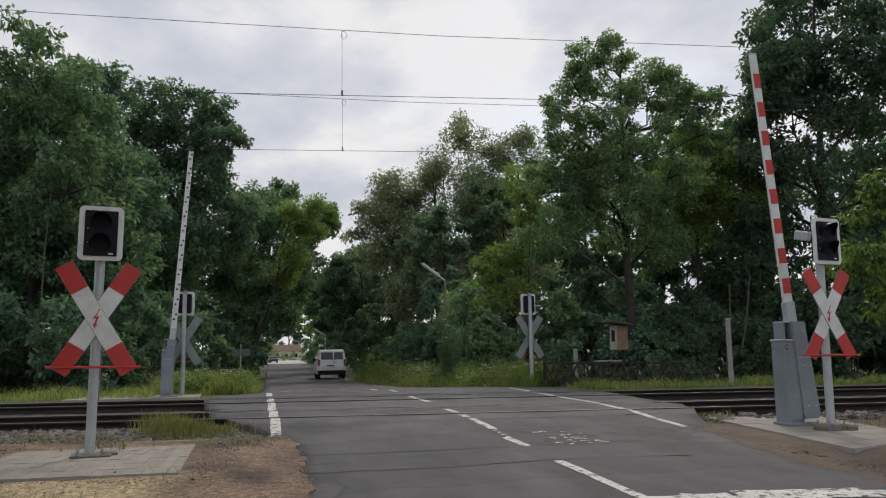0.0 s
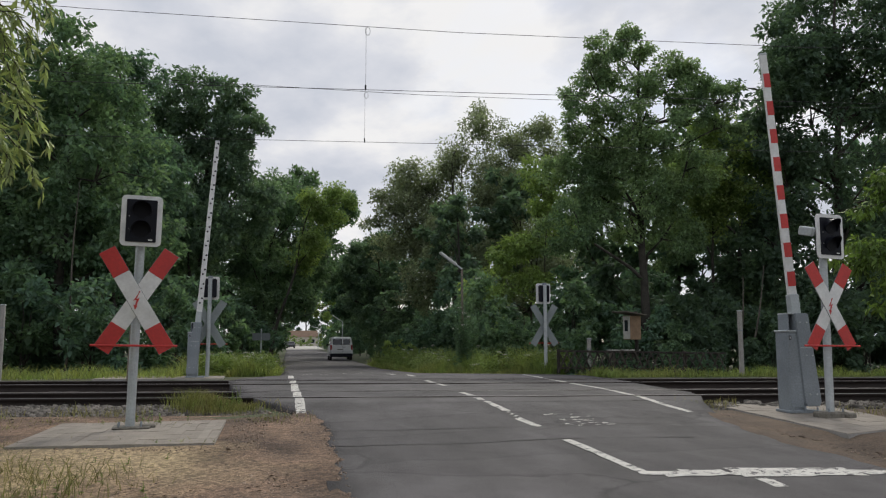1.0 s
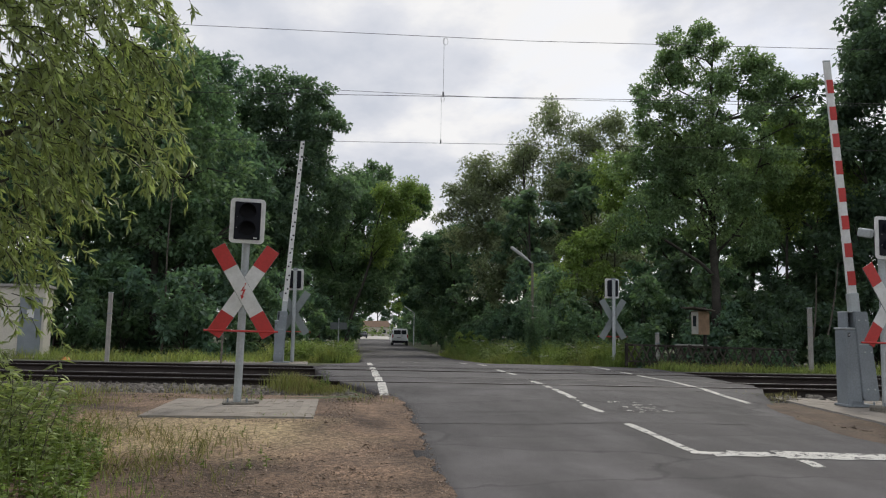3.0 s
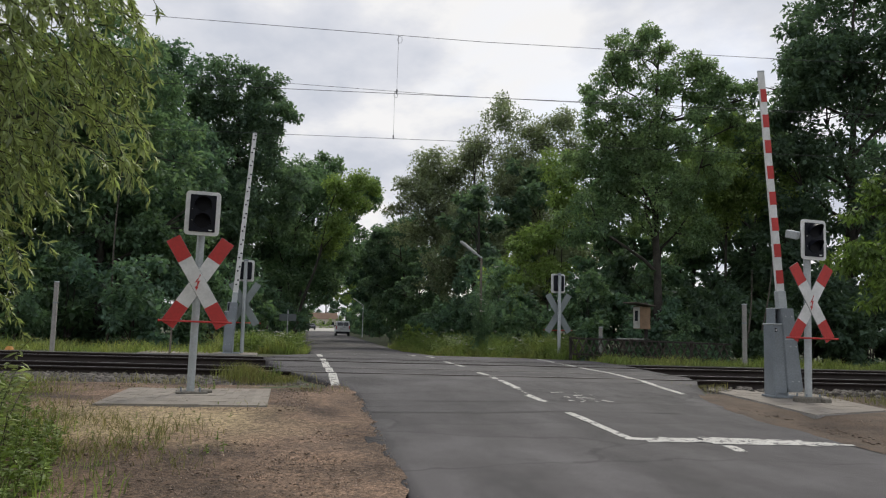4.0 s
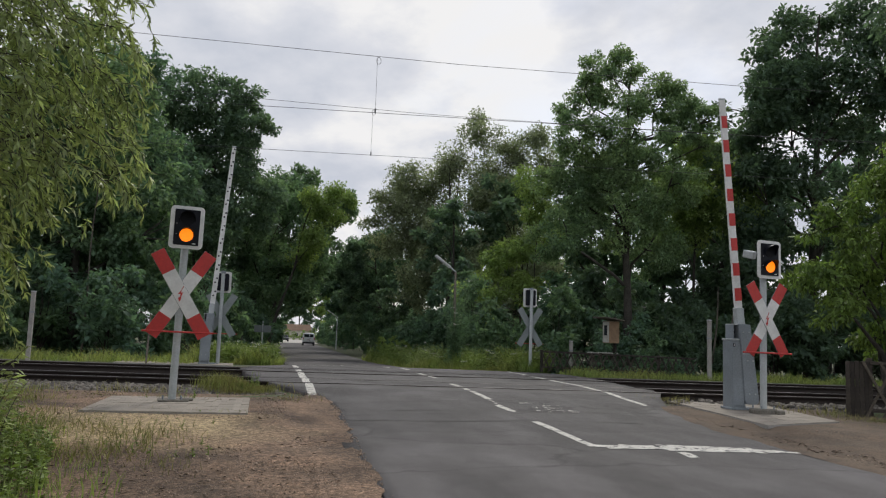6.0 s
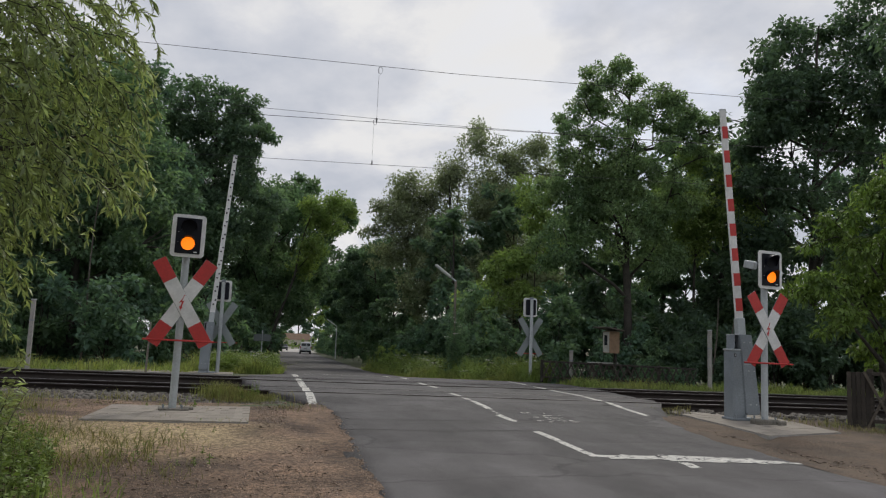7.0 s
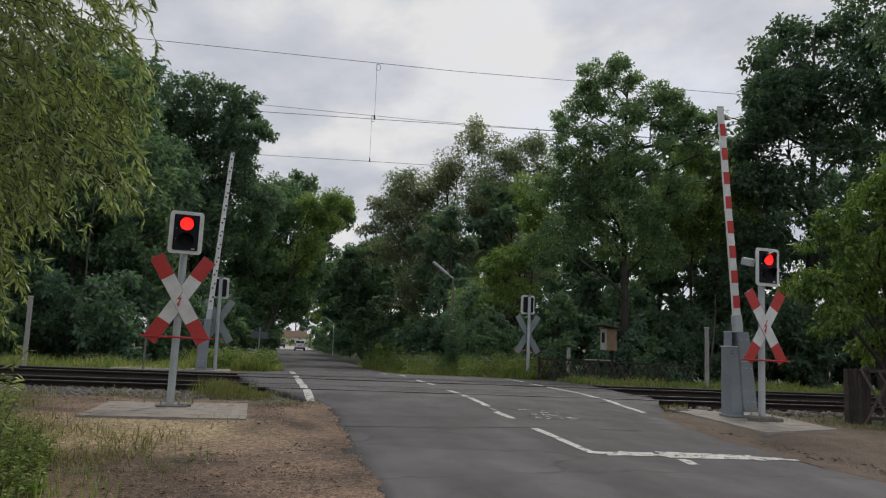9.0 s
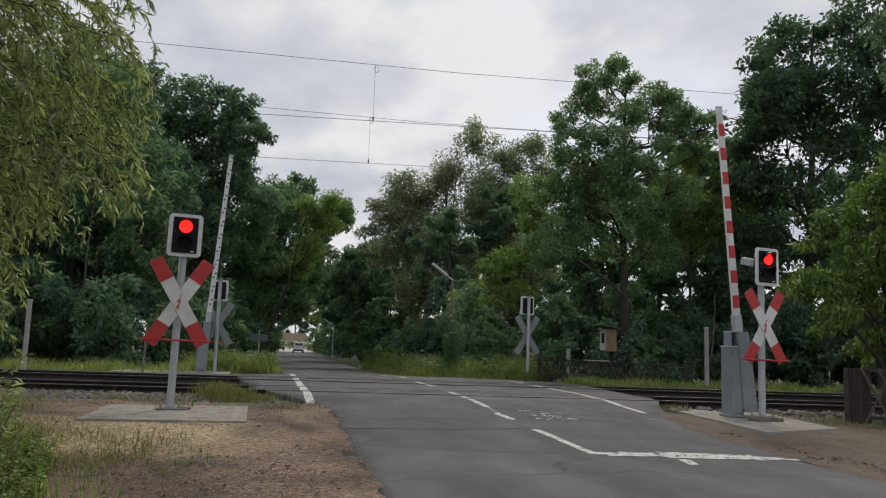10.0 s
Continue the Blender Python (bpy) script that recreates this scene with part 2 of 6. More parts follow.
def asphalt_material():
    m = mat("worn_asphalt", (0.089, 0.082, 0.085), 0.78, var=0.26, scale=0.9, fine=110, bump=0.45, second=(0.061, 0.056, 0.057), spec=0.4)
    nt = m.node_tree
    N, L = nt.nodes.new, nt.links.new
    p = nt.nodes["Principled BSDF"]
    src = p.inputs["Base Color"].links[0].from_socket
    tc = N("ShaderNodeTexCoord")
    # long tar-filled cracks and darker repair fields
    mp = N("ShaderNodeMapping"); mp.inputs["Scale"].default_value = (0.12, 0.55, 1)
    vor = N("ShaderNodeTexVoronoi"); vor.feature = "DISTANCE_TO_EDGE"; vor.inputs["Scale"].default_value = 1.0
    warp = N("ShaderNodeTexNoise"); warp.inputs["Scale"].default_value = 1.3; warp.inputs["Detail"].default_value = 5
    addv = N("ShaderNodeVectorMath"); addv.operation = "ADD"
    L(tc.outputs["Object"], mp.inputs[0]); L(tc.outputs["Object"], warp.inputs["Vector"])
    sc = N("ShaderNodeVectorMath"); sc.operation = "SCALE"; sc.inputs["Scale"].default_value = 0.35
    L(warp.outputs["Color"], sc.inputs[0]); L(mp.outputs[0], addv.inputs[0]); L(sc.outputs[0], addv.inputs[1]); L(addv.outputs[0], vor.inputs["Vector"])
    line = N("ShaderNodeMapRange"); line.inputs[1].default_value, line.inputs[2].default_value = 0.004, 0.013
    line.inputs[3].default_value, line.inputs[4].default_value = 0.62, 1.0
    L(vor.outputs["Distance"], line.inputs[0])
    cell = N("ShaderNodeTexVoronoi"); cell.inputs["Scale"].default_value = 1.0
    L(addv.outputs[0], cell.inputs["Vector"])
    tone = N("ShaderNodeMapRange"); tone.inputs[3].default_value, tone.inputs[4].default_value = 0.78, 1.2
    L(cell.outputs["Color"], tone.inputs[0])
    # traffic-darkened fields and pale dusty ones
    wide = N("ShaderNodeTexNoise"); wide.inputs["Scale"].default_value = 1.1; wide.inputs["Detail"].default_value = 7; wide.inputs["Roughness"].default_value = 0.62
    lane = N("ShaderNodeMapping"); lane.inputs["Scale"].default_value = (1.0, 0.4, 1)
    L(tc.outputs["Object"], lane.inputs[0]); L(lane.outputs[0], wide.inputs["Vector"])
    blot = N("ShaderNodeMapRange"); blot.inputs[1].default_value, blot.inputs[2].default_value = 0.36, 0.64
    blot.inputs[3].default_value, blot.inputs[4].default_value = 0.62, 1.27
    L(wide.outputs[0], blot.inputs[0])
    m0 = N("ShaderNodeMix"); m0.data_type, m0.blend_type = "RGBA", "MULTIPLY"; m0.inputs[0].default_value = 1.0
    L(src, m0.inputs[6]); L(blot.outputs[0], m0.inputs[7])
    src = m0.outputs[2]
    m1, m2 = N("ShaderNodeMix"), N("ShaderNodeMix")
    for q in (m1, m2):
        q.data_type, q.blend_type = "RGBA", "MULTIPLY"; q.inputs[0].default_value = 1.0
    L(src, m1.inputs[6]); L(line.outputs[0], m1.inputs[7]); L(m1.outputs[2], m2.inputs[6]); L(tone.outputs[0], m2.inputs[7])
    L(m2.outputs[2], p.inputs["Base Color"])
    return m


def worn_paint():
    m = mat("worn_road_paint", (0.62, 0.60, 0.55), 0.8, var=0.15, scale=3, fine=60, bump=0.2)
    nt = m.node_tree
    N, L = nt.nodes.new, nt.links.new
    p = nt.nodes["Principled BSDF"]
    src = p.inputs["Base Color"].links[0].from_socket
    tc, n = N("ShaderNodeTexCoord"), N("ShaderNodeTexNoise")
    n.inputs["Scale"].default_value, n.inputs["Detail"].default_value, n.inputs["Roughness"].default_value = 9, 8, 0.72
    L(tc.outputs["Object"], n.inputs["Vector"])
    r = N("ShaderNodeMapRange"); r.inputs[1].default_value, r.inputs[2].default_value = 0.53, 0.57
    L(n.outputs[0], r.inputs[0])
    q = N("ShaderNodeMix"); q.data_type = "RGBA"; q.inputs[7].default_value = (0.085, 0.08, 0.08, 1)
    L(r.outputs[0], q.inputs[0]); L(src, q.inputs[6]); L(q.outputs[2], p.inputs["Base Color"])
    return m


def dirt_material():
    """Brown gravelly dirt with a pale sandy spread and darker litter."""
    m = mat("gravelly_dirt", (0.195, 0.126, 0.082), 0.95, var=0.45, scale=1.6, fine=55, bump=0.9, second=(0.138, 0.092, 0.062))
    nt = m.node_tree
    N, L = nt.nodes.new, nt.links.new
    p = nt.nodes["Principled BSDF"]
    src = p.inputs["Base Color"].links[0].from_socket
    tc, n = N("ShaderNodeTexCoord"), N("ShaderNodeTexNoise")
    n.inputs["Scale"].default_value, n.inputs["Detail"].default_value = 1.1, 6
    L(tc.outputs["Object"], n.inputs["Vector"])
    off = N("ShaderNodeVectorMath"); off.operation = "SUBTRACT"; off.inputs[1].default_value = (-5.5, -2.4, 0)
    sq = N("ShaderNodeVectorMath"); sq.operation = "MULTIPLY"; sq.inputs[1].default_value = (0.55, 0.75, 0)
    ln = N("ShaderNodeVectorMath"); ln.operation = "LENGTH"
    L(tc.outputs["Object"], off.inputs[0]); L(off.outputs[0], sq.inputs[0]); L(sq.outputs[0], ln.inputs[0])
    jag = N("ShaderNodeMath"); jag.operation = "MULTIPLY_ADD"; jag.inputs[1].default_value = 1.6
    L(n.outputs[0], jag.inputs[0]); L(ln.outputs["Value"], jag.inputs[2])
    r = N("ShaderNodeMapRange"); r.inputs[1].default_value, r.inputs[2].default_value = 1.3, 2.1
    r.inputs[3].default_value, r.inputs[4].default_value = 1.0, 0.0
    L(jag.outputs[0], r.inputs[0])
    q = N("ShaderNodeMix"); q.data_type = "RGBA"; q.inputs[7].default_value = (0.33, 0.25, 0.145, 1)
    stain = N("ShaderNodeTexNoise"); stain.inputs["Scale"].default_value, stain.inputs["Detail"].default_value = 0.75, 7
    L(tc.outputs["Object"], stain.inputs["Vector"])
    damp = N("ShaderNodeMapRange"); damp.inputs[1].default_value, damp.inputs[2].default_value = 0.38, 0.6
    damp.inputs[3].default_value, damp.inputs[4].default_value = 0.38, 1.1
    L(stain.outputs[0], damp.inputs[0])
    soil = N("ShaderNodeMix"); soil.data_type, soil.blend_type = "RGBA", "MULTIPLY"; soil.inputs[0].default_value = 1.0
    L(src, soil.inputs[6]); L(damp.outputs[0], soil.inputs[7])
    L(r.outputs[0], q.inputs[0]); L(soil.outputs[2], q.inputs[6])
    # stones of two sizes bedded in the dirt
    col = q.outputs[2]
    for size, lo, hi, amount in ((26, 0.55, 1.75, 0.75), (62, 0.6, 1.6, 0.7)):
        cell = N("ShaderNodeTexVoronoi"); cell.inputs["Scale"].default_value = size
        L(tc.outputs["Object"], cell.inputs["Vector"])
        sepc = N("ShaderNodeSeparateColor"); L(cell.outputs["Color"], sepc.inputs[0])
        tone = N("ShaderNodeMapRange"); tone.inputs[3].default_value, tone.inputs[4].default_value = lo, hi
        L(sepc.outputs[0], tone.inputs[0])
        mm = N("ShaderNodeMix"); mm.data_type, mm.blend_type = "RGBA", "MULTIPLY"; mm.inputs[0].default_value = amount
        L(col, mm.inputs[6]); L(tone.outputs[0], mm.inputs[7])
        col = mm.outputs[2]
        bp = N("ShaderNodeBump"); bp.inputs["Strength"].default_value = 0.6; bp.inputs["Distance"].default_value = 0.25 / size; bp.invert = True
        L(cell.outputs["Distance"], bp.inputs["Height"]); L(p.inputs["Normal"].links[0].from_socket, bp.inputs["Normal"]); L(bp.outputs[0], p.inputs["Normal"])
    L(col, p.inputs["Base Color"])
    return m


M["tar"] = mat("tar_seal", (0.03, 0.028, 0.028), 0.75, var=0.3, scale=6, fine=80, bump=0.2)
M["infill"] = mat("tarred_infill", (0.046, 0.042, 0.043), 0.75, var=0.35, scale=2.5, fine=70, bump=0.3, second=(0.07, 0.064, 0.064))
# sunlight on the far road, put into the colour
M["sunlit_road_tone"] = mat("sunlit_road_tone", (0.50, 0.47, 0.42), 0.9, var=0.15, scale=0.4, fine=12, bump=0.1)
M["asphalt"], M["paint"], M["dirt"] = asphalt_material(), worn_paint(), dirt_material()
# dark litter soil, its colour lowered further for the shade of the trees
M["soil"] = mat("dark_shaded_soil", (0.145, 0.102, 0.07), 0.95, var=0.5, scale=2.2, fine=45, bump=0.9, second=(0.095, 0.07, 0.05))

# ---- mesh helpers ----


def part(name, bm, material, parent=None, label="", smooth=False):
    me = bpy.data.meshes.new(name)
    bm.to_mesh(me)
    bm.free()
    me.materials.append(material)
    if smooth:
        me.polygons.foreach_set("use_smooth", [True] * len(me.polygons))
    ob = new(name, me)
    ob.parent = parent
    if label:
        tagged(ob, label)
    return ob


def thing(name, m, label, category, group=""):
    ob = new(name)
    ob.empty_display_size = 0.2
    ob.matrix_world = m
    return tagged(ob, label, category, group)


def box(bm, c, size, rot=None, bevel=0.0, seg=1):
    made = bmesh.ops.create_cube(bm, size=1.0)["verts"]
    m = Matrix.Translation(c) @ (rot or Matrix.Identity(4)) @ Matrix.Diagonal((*size, 1))
    bmesh.ops.transform(bm, matrix=m, verts=made)
    if bevel:
        edges = list({e for v in made for e in v.link_edges})
        bmesh.ops.bevel(bm, geom=edges, offset=bevel, segments=seg, affect="EDGES", clamp_overlap=True)
    return bm


def one_box(c, size, rot=None, bevel=0.0, seg=1):
    return box(bmesh.new(), c, size, rot, bevel, seg)


def rod(bm, a, b, r0, r1=None, sides=12):
    a, b = Vector(a), Vector(b)
    d = b - a
    made = bmesh.ops.create_cone(bm, cap_ends=True, segments=sides, radius1=r0, radius2=r1 if r1 is not None else r0, depth=d.length)["verts"]
    bmesh.ops.transform(bm, matrix=Matrix.Translation((a + b) / 2) @ d.to_track_quat("Z", "Y").to_matrix().to_4x4(), verts=made)
    return bm


def plate(outline, thick, y=0.0):
    """A flat piece standing in x and z, from y to y + thick."""
    bm = bmesh.new()
    f = bm.faces.new([bm.verts.new((x, y, z)) for x, z in outline])
    ext = bmesh.ops.extrude_face_region(bm, geom=[f])["geom"]
    bmesh.ops.translate(bm, vec=(0, thick, 0), verts=[g for g in ext if isinstance(g, bmesh.types.BMVert)])
    bmesh.ops.recalc_face_normals(bm, faces=bm.faces)
    return bm


def rounded(w, h, r, cx=0, cz=0, n=5):
    pts = []
    for qx, qz, a0 in ((1, 1, 0), (-1, 1, 90), (-1, -1, 180), (1, -1, 270)):
        for i in range(n + 1):
            a = radians(a0 + 90 * i / n)
            pts.append((cx + qx * (w / 2 - r) + r * math.cos(a), cz + qz * (h / 2 - r) + r * math.sin(a)))
    return pts


def mesh_of(name, verts, faces, material, parent=None, smooth=False):
    """verts and faces as arrays (all faces of one size)."""
    me = bpy.data.meshes.new(name)
    verts, faces = np.asarray(verts, "f"), np.asarray(faces, "i")
    me.vertices.add(len(verts))
    me.vertices.foreach_set("co", verts.ravel())
    k = faces.shape[1]
    me.loops.add(faces.size)
    me.loops.foreach_set("vertex_index", faces.ravel())
    me.polygons.add(len(faces))
    me.polygons.foreach_set("loop_start", np.arange(0, faces.size, k, dtype="i"))
    if smooth:
        me.polygons.foreach_set("use_smooth", np.ones(len(faces), bool))
    me.update(calc_edges=True)
    me.materials.append(material)
    ob = new(name, me)
    ob.parent = parent
    return ob


def unit(v):
    return v / (np.linalg.norm(v, axis=1)[:, None] + 1e-9)


def tubes(name, paths, material, parent, sides=6):
    """Tapered limbs: each a list of points and radii."""
    V, F, k = [], [], 0
    for pts, radii in paths:
        pts = np.asarray(pts, float)
        tan = unit(np.gradient(pts, axis=0))
        ref = np.tile([1.0, 0.2, 0.1], (len(pts), 1))
        a = unit(np.cross(tan, ref))
        b = np.cross(tan, a)
        for i in range(len(pts)):
            for j in range(sides):
                t = 2 * math.pi * j / sides
                V.append(pts[i] + radii[i] * (a[i] * math.cos(t) + b[i] * math.sin(t)))
        for i in range(len(pts) - 1):
            for j in range(sides):
                q, r = k + i * sides + j, k + i * sides + (j + 1) % sides
                F.append((q, r, r + sides, q + sides))
        k += len(pts) * sides
    return mesh_of(name, V, F, material, parent, smooth=True)


# ---- the lie of the land ----
SKEW = -0.12          # the tracks cross the road at a slight angle
TRACK_Y = (3.75, 7.75)  # track centres on the road's centre line
GAUGE = 1.5             # between rail heads
RAIL_Z = (0.125, 0.15)    # rail heads of the two tracks


def prof(s):
    return np.interp(s, [-60, -14, -8, -4, 0, 2.6, 9.4, 13, 22, 35, 60, 400], [-0.5, -0.42, -0.28, -0.145, -0.02, 0.11, 0.14, 0.09, -0.22, -0.4, -0.45, -0.45])


def road_left(s):
    return np.interp(s, [-60, -6, -0.3, 1.2, 2.4, 3.4, 8.6, 10.6, 12.6, 22, 52, 150, 400], [-2.85, -2.8, -2.75, -2.95, -3.55, -3.9, -4.4, -3.9, -3.15, -3.0, -2.8, -1.5, 8])


def road_right(s):
    return np.interp(s, [-60, -5, -2, 0, 1.6, 3.6, 8.8, 11.8, 13.6, 15.5, 19, 24, 32, 60, 118, 150, 400], [2.6, 2.55, 2.5, 2.85, 3.5, 4.35, 5.0, 5.3, 4.4, 3.1, 2.6, 2.2, 2.1, 2.8, 4.0, 4.6, 13])


def ground_z(x, y):
    s = y - SKEW * x
    z = prof(s) - 0.05
    bed = np.clip(1 - np.abs(s - 5.75) / 4.6, 0, 1)
    return z - 0.16 * np.clip(bed * 14, 0, 1) * np.clip((np.abs(x) - 3.6) / 0.8, 0, 1)


def grid(xs, ys, zf):
    gx, gy = np.meshgrid(xs, ys)
    v = np.stack([gx, gy, zf(gx, gy)], -1).reshape(-1, 3)
    n, m = len(xs), len(ys)
    i = (np.arange(m - 1)[:, None] * n + np.arange(n - 1)[None, :]).ravel()
    return v, np.stack([i, i + 1, i + 1 + n, i + n], -1)


def build_ground():
    xs = np.concatenate([[-900, -400, -200, -100, -60], np.arange(-40, 41, 1.0), [60, 100, 200, 400, 900]])
    ys = np.concatenate([[-600, -200, -80, -40], np.arange(-25, 31, 0.6), np.arange(32, 80, 4), [100, 150, 250, 400, 900]])
    wob = lambda x, y: ground_z(x, y) + 0.02 * np.sin(x * 2.1 + y) * np.sin(y * 1.7 - x * 0.6)
    v, f = grid(xs, ys, wob)
    tagged(mesh_of("ground", v, f, M["ground"], smooth=True), "dark soil and leaf litter with sparse grass", "ground", kind="structure")


build_ground()


def build_road():
    road = new("road")
    tagged(road, "worn grey asphalt road with cracks and patches", "road", kind="structure")
    cuts = [-60.0]
    for c in TRACK_Y:
        for side in (-1, 1):
            r = c + side * GAUGE / 2
            cuts += [r - 0.056, r + 0.056]
    cuts.append(400.0)
    for a, b in zip(cuts[0::2], cuts[1::2]):
        if b - a > 20:
            ss = np.concatenate([np.arange(a, b, 1.0) if b < 50 else np.concatenate([np.arange(a, 60, 1.0), np.arange(60, b, 10)]), [b]])
        else:
            ss = np.linspace(a, b, 6)
        u = np.linspace(0, 1, 25)
        S, U = np.meshgrid(ss, u, indexing="ij")
        edge = 0.05 * np.sin(S * 5.1) + 0.04 * np.sin(S * 13.3 + 1)
        X = road_left(S) + edge * (U < 0.02) + (road_right(S) - road_left(S) + edge * (U > 0.98)) * U
        Y = S + SKEW * X
        camber = 0.02 * (1 - (2 * U - 1) ** 2)
        Z = prof(S) + camber * (np.abs(S - 5.75) > 3.6) + 0.004 * np.sin(X * 3 + S * 2.2)
        top = np.stack([X, Y, Z], -1).reshape(-1, 3)
        low = top - [0, 0, 0.12]
        n, m = len(u), len(ss)
        i = (np.arange(m - 1)[:, None] * n + np.arange(n - 1)[None, :]).ravel()
        f = [np.stack([i, i + 1, i + 1 + n, i + n], -1)]
        k = n * m
        row = np.arange(m - 1) * n
        f.append(np.stack([row, row + n, row + n + k, row + k], -1))
        row = row + n - 1
        f.append(np.stack([row + n, row, row + k, row + n + k], -1))
        c0 = np.arange(n - 1)
        f.append(np.stack([c0 + 1, c0, c0 + k, c0 + 1 + k], -1))
        c1 = c0 + n * (m - 1)
        f.append(np.stack([c1, c1 + 1, c1 + 1 + k, c1 + k], -1))
        mesh_of("asphalt_slab", np.concatenate([top, low]), np.concatenate(f), M["asphalt"], road)
    return road


road = build_road()


def strip(name, pts, width, material, parent, thick=0.006, wob=0.012, seed=1):
    """A flat band of paint along points on the road."""
    rng = np.random.default_rng(seed)
    pts = np.array(pts, float)
    d = np.r_[0, np.cumsum(np.linalg.norm(np.diff(pts, axis=0), axis=1))]
    n = max(3, int(d[-1] / 0.12))
    t = np.linspace(0, d[-1], n)
    c = np.stack([np.interp(t, d, pts[:, 0]), np.interp(t, d, pts[:, 1])], -1)
    tang = np.gradient(c, axis=0)
    tang /= np.linalg.norm(tang, axis=1)[:, None]
    nor = np.stack([-tang[:, 1], tang[:, 0]], -1)
    rows = []
    for k in (-1, -0.33, 0.33, 1):
        q = c + nor * (k * width / 2 + (rng.normal(0, wob, n) if abs(k) == 1 else np.zeros(n)))[:, None]
        s = q[:, 1] - SKEW * q[:, 0]
        u = (q[:, 0] - road_left(s)) / (road_right(s) - road_left(s))
        z = prof(s) + 0.02 * (1 - (2 * u - 1) ** 2) * (np.abs(s - 5.75) > 3.6) + 0.004 * np.sin(q[:, 0] * 3 + s * 2.2) + thick
        rows.append(np.c_[q, z])
    v = np.concatenate(rows)
    i = np.arange(n - 1)
    f = np.concatenate([np.stack([i + a * n, i + 1 + a * n, i + 1 + (a + 1) * n, i + (a + 1) * n], -1) for a in range(3)])
    return mesh_of(name, v, f, material, parent)


def build_markings():
    def mark(name, pts, w, label, seed, wob=0.005):
        tagged(strip(name, pts, w, M["paint"], None, seed=seed, wob=wob), label, "road marking", kind="structure")
    k = 0
    for a, b in ((0.5, 2.93), (3.07, 4.43), (4.57, 6.93), (7.07, 8.43), (8.57, 12.0)):
        k += 1
        mark("edge_line", [(-2.95, a + 0.353), (-2.92, b + 0.35)], 0.15, "worn white edge line across the level crossing", k)
    for pts in ([(0.0, -3.8), (-0.03, -1.8)], [(0.03, -0.68), (-0.01, 0.1)], [(0.04, 0.84), (0.07, 2.75)], [(0.08, 3.05), (0.1, 4.0)], [(0.22, 6.08), (0.22, 8.3)],
                [(0.32, 10.5), (0.29, 11.6)], [(-0.03, 11.9), (-0.05, 13.0)]):
        k += 1
        mark("centre_dash", pts, 0.115, "worn white centre line dash", k)
    for pts in ([(2.78, 0.38), (2.8, 1.63), (2.93, 2.57)], [(2.96, 2.73), (3.09, 3.75), (3.11, 4.05)], [(3.13, 4.21), (3.2, 5.5), (3.24, 6.53)], [(3.25, 6.69), (3.28, 8.03)], [(3.29, 8.19), (3.42, 9.9), (3.7, 11.5)]):
        k += 1
        mark("edge_line", pts, 0.115, "worn white edge line curving over the level crossing", k)
    for i, (a, b, w) in enumerate((((-0.03, -3.74), (0.34, -3.78), 0.16), ((0.12, -3.88), (0.5, -3.9), 0.1), ((0.34, -3.8), (0.74, -3.85), 0.27), ((0.8, -3.9), (1.98, -4.0), 0.38), ((0.7, -3.95), (1.0, -3.98), 0.12), ((1.9, -3.97), (2.3, -4.02), 0.13), ((2.02, -4.08), (2.45, -4.1), 0.14))):
        mark("stop_line", [a, b], w, "broad worn white stop line, broken in places", 40 + i, wob=0.022)
    mark("short_dash", [(0.9, -4.15), (0.87, -4.5)], 0.13, "short white paint dash beside the stop line", 48)
    mark("arc_line", [(-2.6, 12.8), (-1.86, 13.84), (-0.9, 16.6), (-0.1, 18.4), (0.5, 18.6), (0.75, 17.2)], 0.07, "thin worn curved white line", 42)
    rng = random.Random(8)
    for i in range(30):
        x, y = 0.42 + rng.random() * 0.62, -0.7 + rng.random() * 1.15
        mark("paint_flake", [(x, y), (x + 0.03 + rng.random() * 0.11, y + rng.uniform(-0.02, 0.02))], 0.02 + 0.035 * rng.random(), "flaking remnant of old white road paint", 50 + i, wob=0.012)
    for i in range(4):
        x, y = 0.03, 0.1 + i * 0.19
        mark("paint_flake", [(x - 0.03, y), (x + 0.02, y + 0.07)], 0.05, "flaking remnant of old white road paint", 80 + i)


build_markings()


def build_sunlit_road():
    """Pale sheet over the road where it leaves the wood; its colour stands for sunlight."""
    ys = np.arange(138, 300, 4.0)
    v = np.concatenate([np.stack([road_left(ys) - 0.6, ys, prof(ys) + 0.03], -1), np.stack([road_right(ys) + 1.2, ys, prof(ys) + 0.03], -1)])
    n, i = len(ys), np.arange(len(ys) - 1)
    tagged(mesh_of("sunlit_road_far", v, np.stack([i, i + n, i + n + 1, i + 1], -1), M["sunlit_road_tone"]), "far stretch of road painted pale as if sunlit beyond the wood", "pavement", kind="structure")


build_sunlit_road()


def build_joints():
    """Sealed transverse joints in the asphalt."""
    for i, (y, x0, x1, w) in enumerate(((-0.62, -2.7, 2.2, 0.03), (-1.75, -2.7, 1.6, 0.035), (1.9, -3.0, 3.2, 0.025))):
        pts = [(x, y + 0.06 * math.sin(x * 1.7 + i) - 0.03 * x) for x in np.linspace(x0, x1, 14)]
        tagged(strip("tar_joint", pts, w, M["tar"], None, thick=0.004, wob=0.012, seed=200 + i), "dark tar-sealed joint across the asphalt", "road joint", kind="structure")


build_joints()


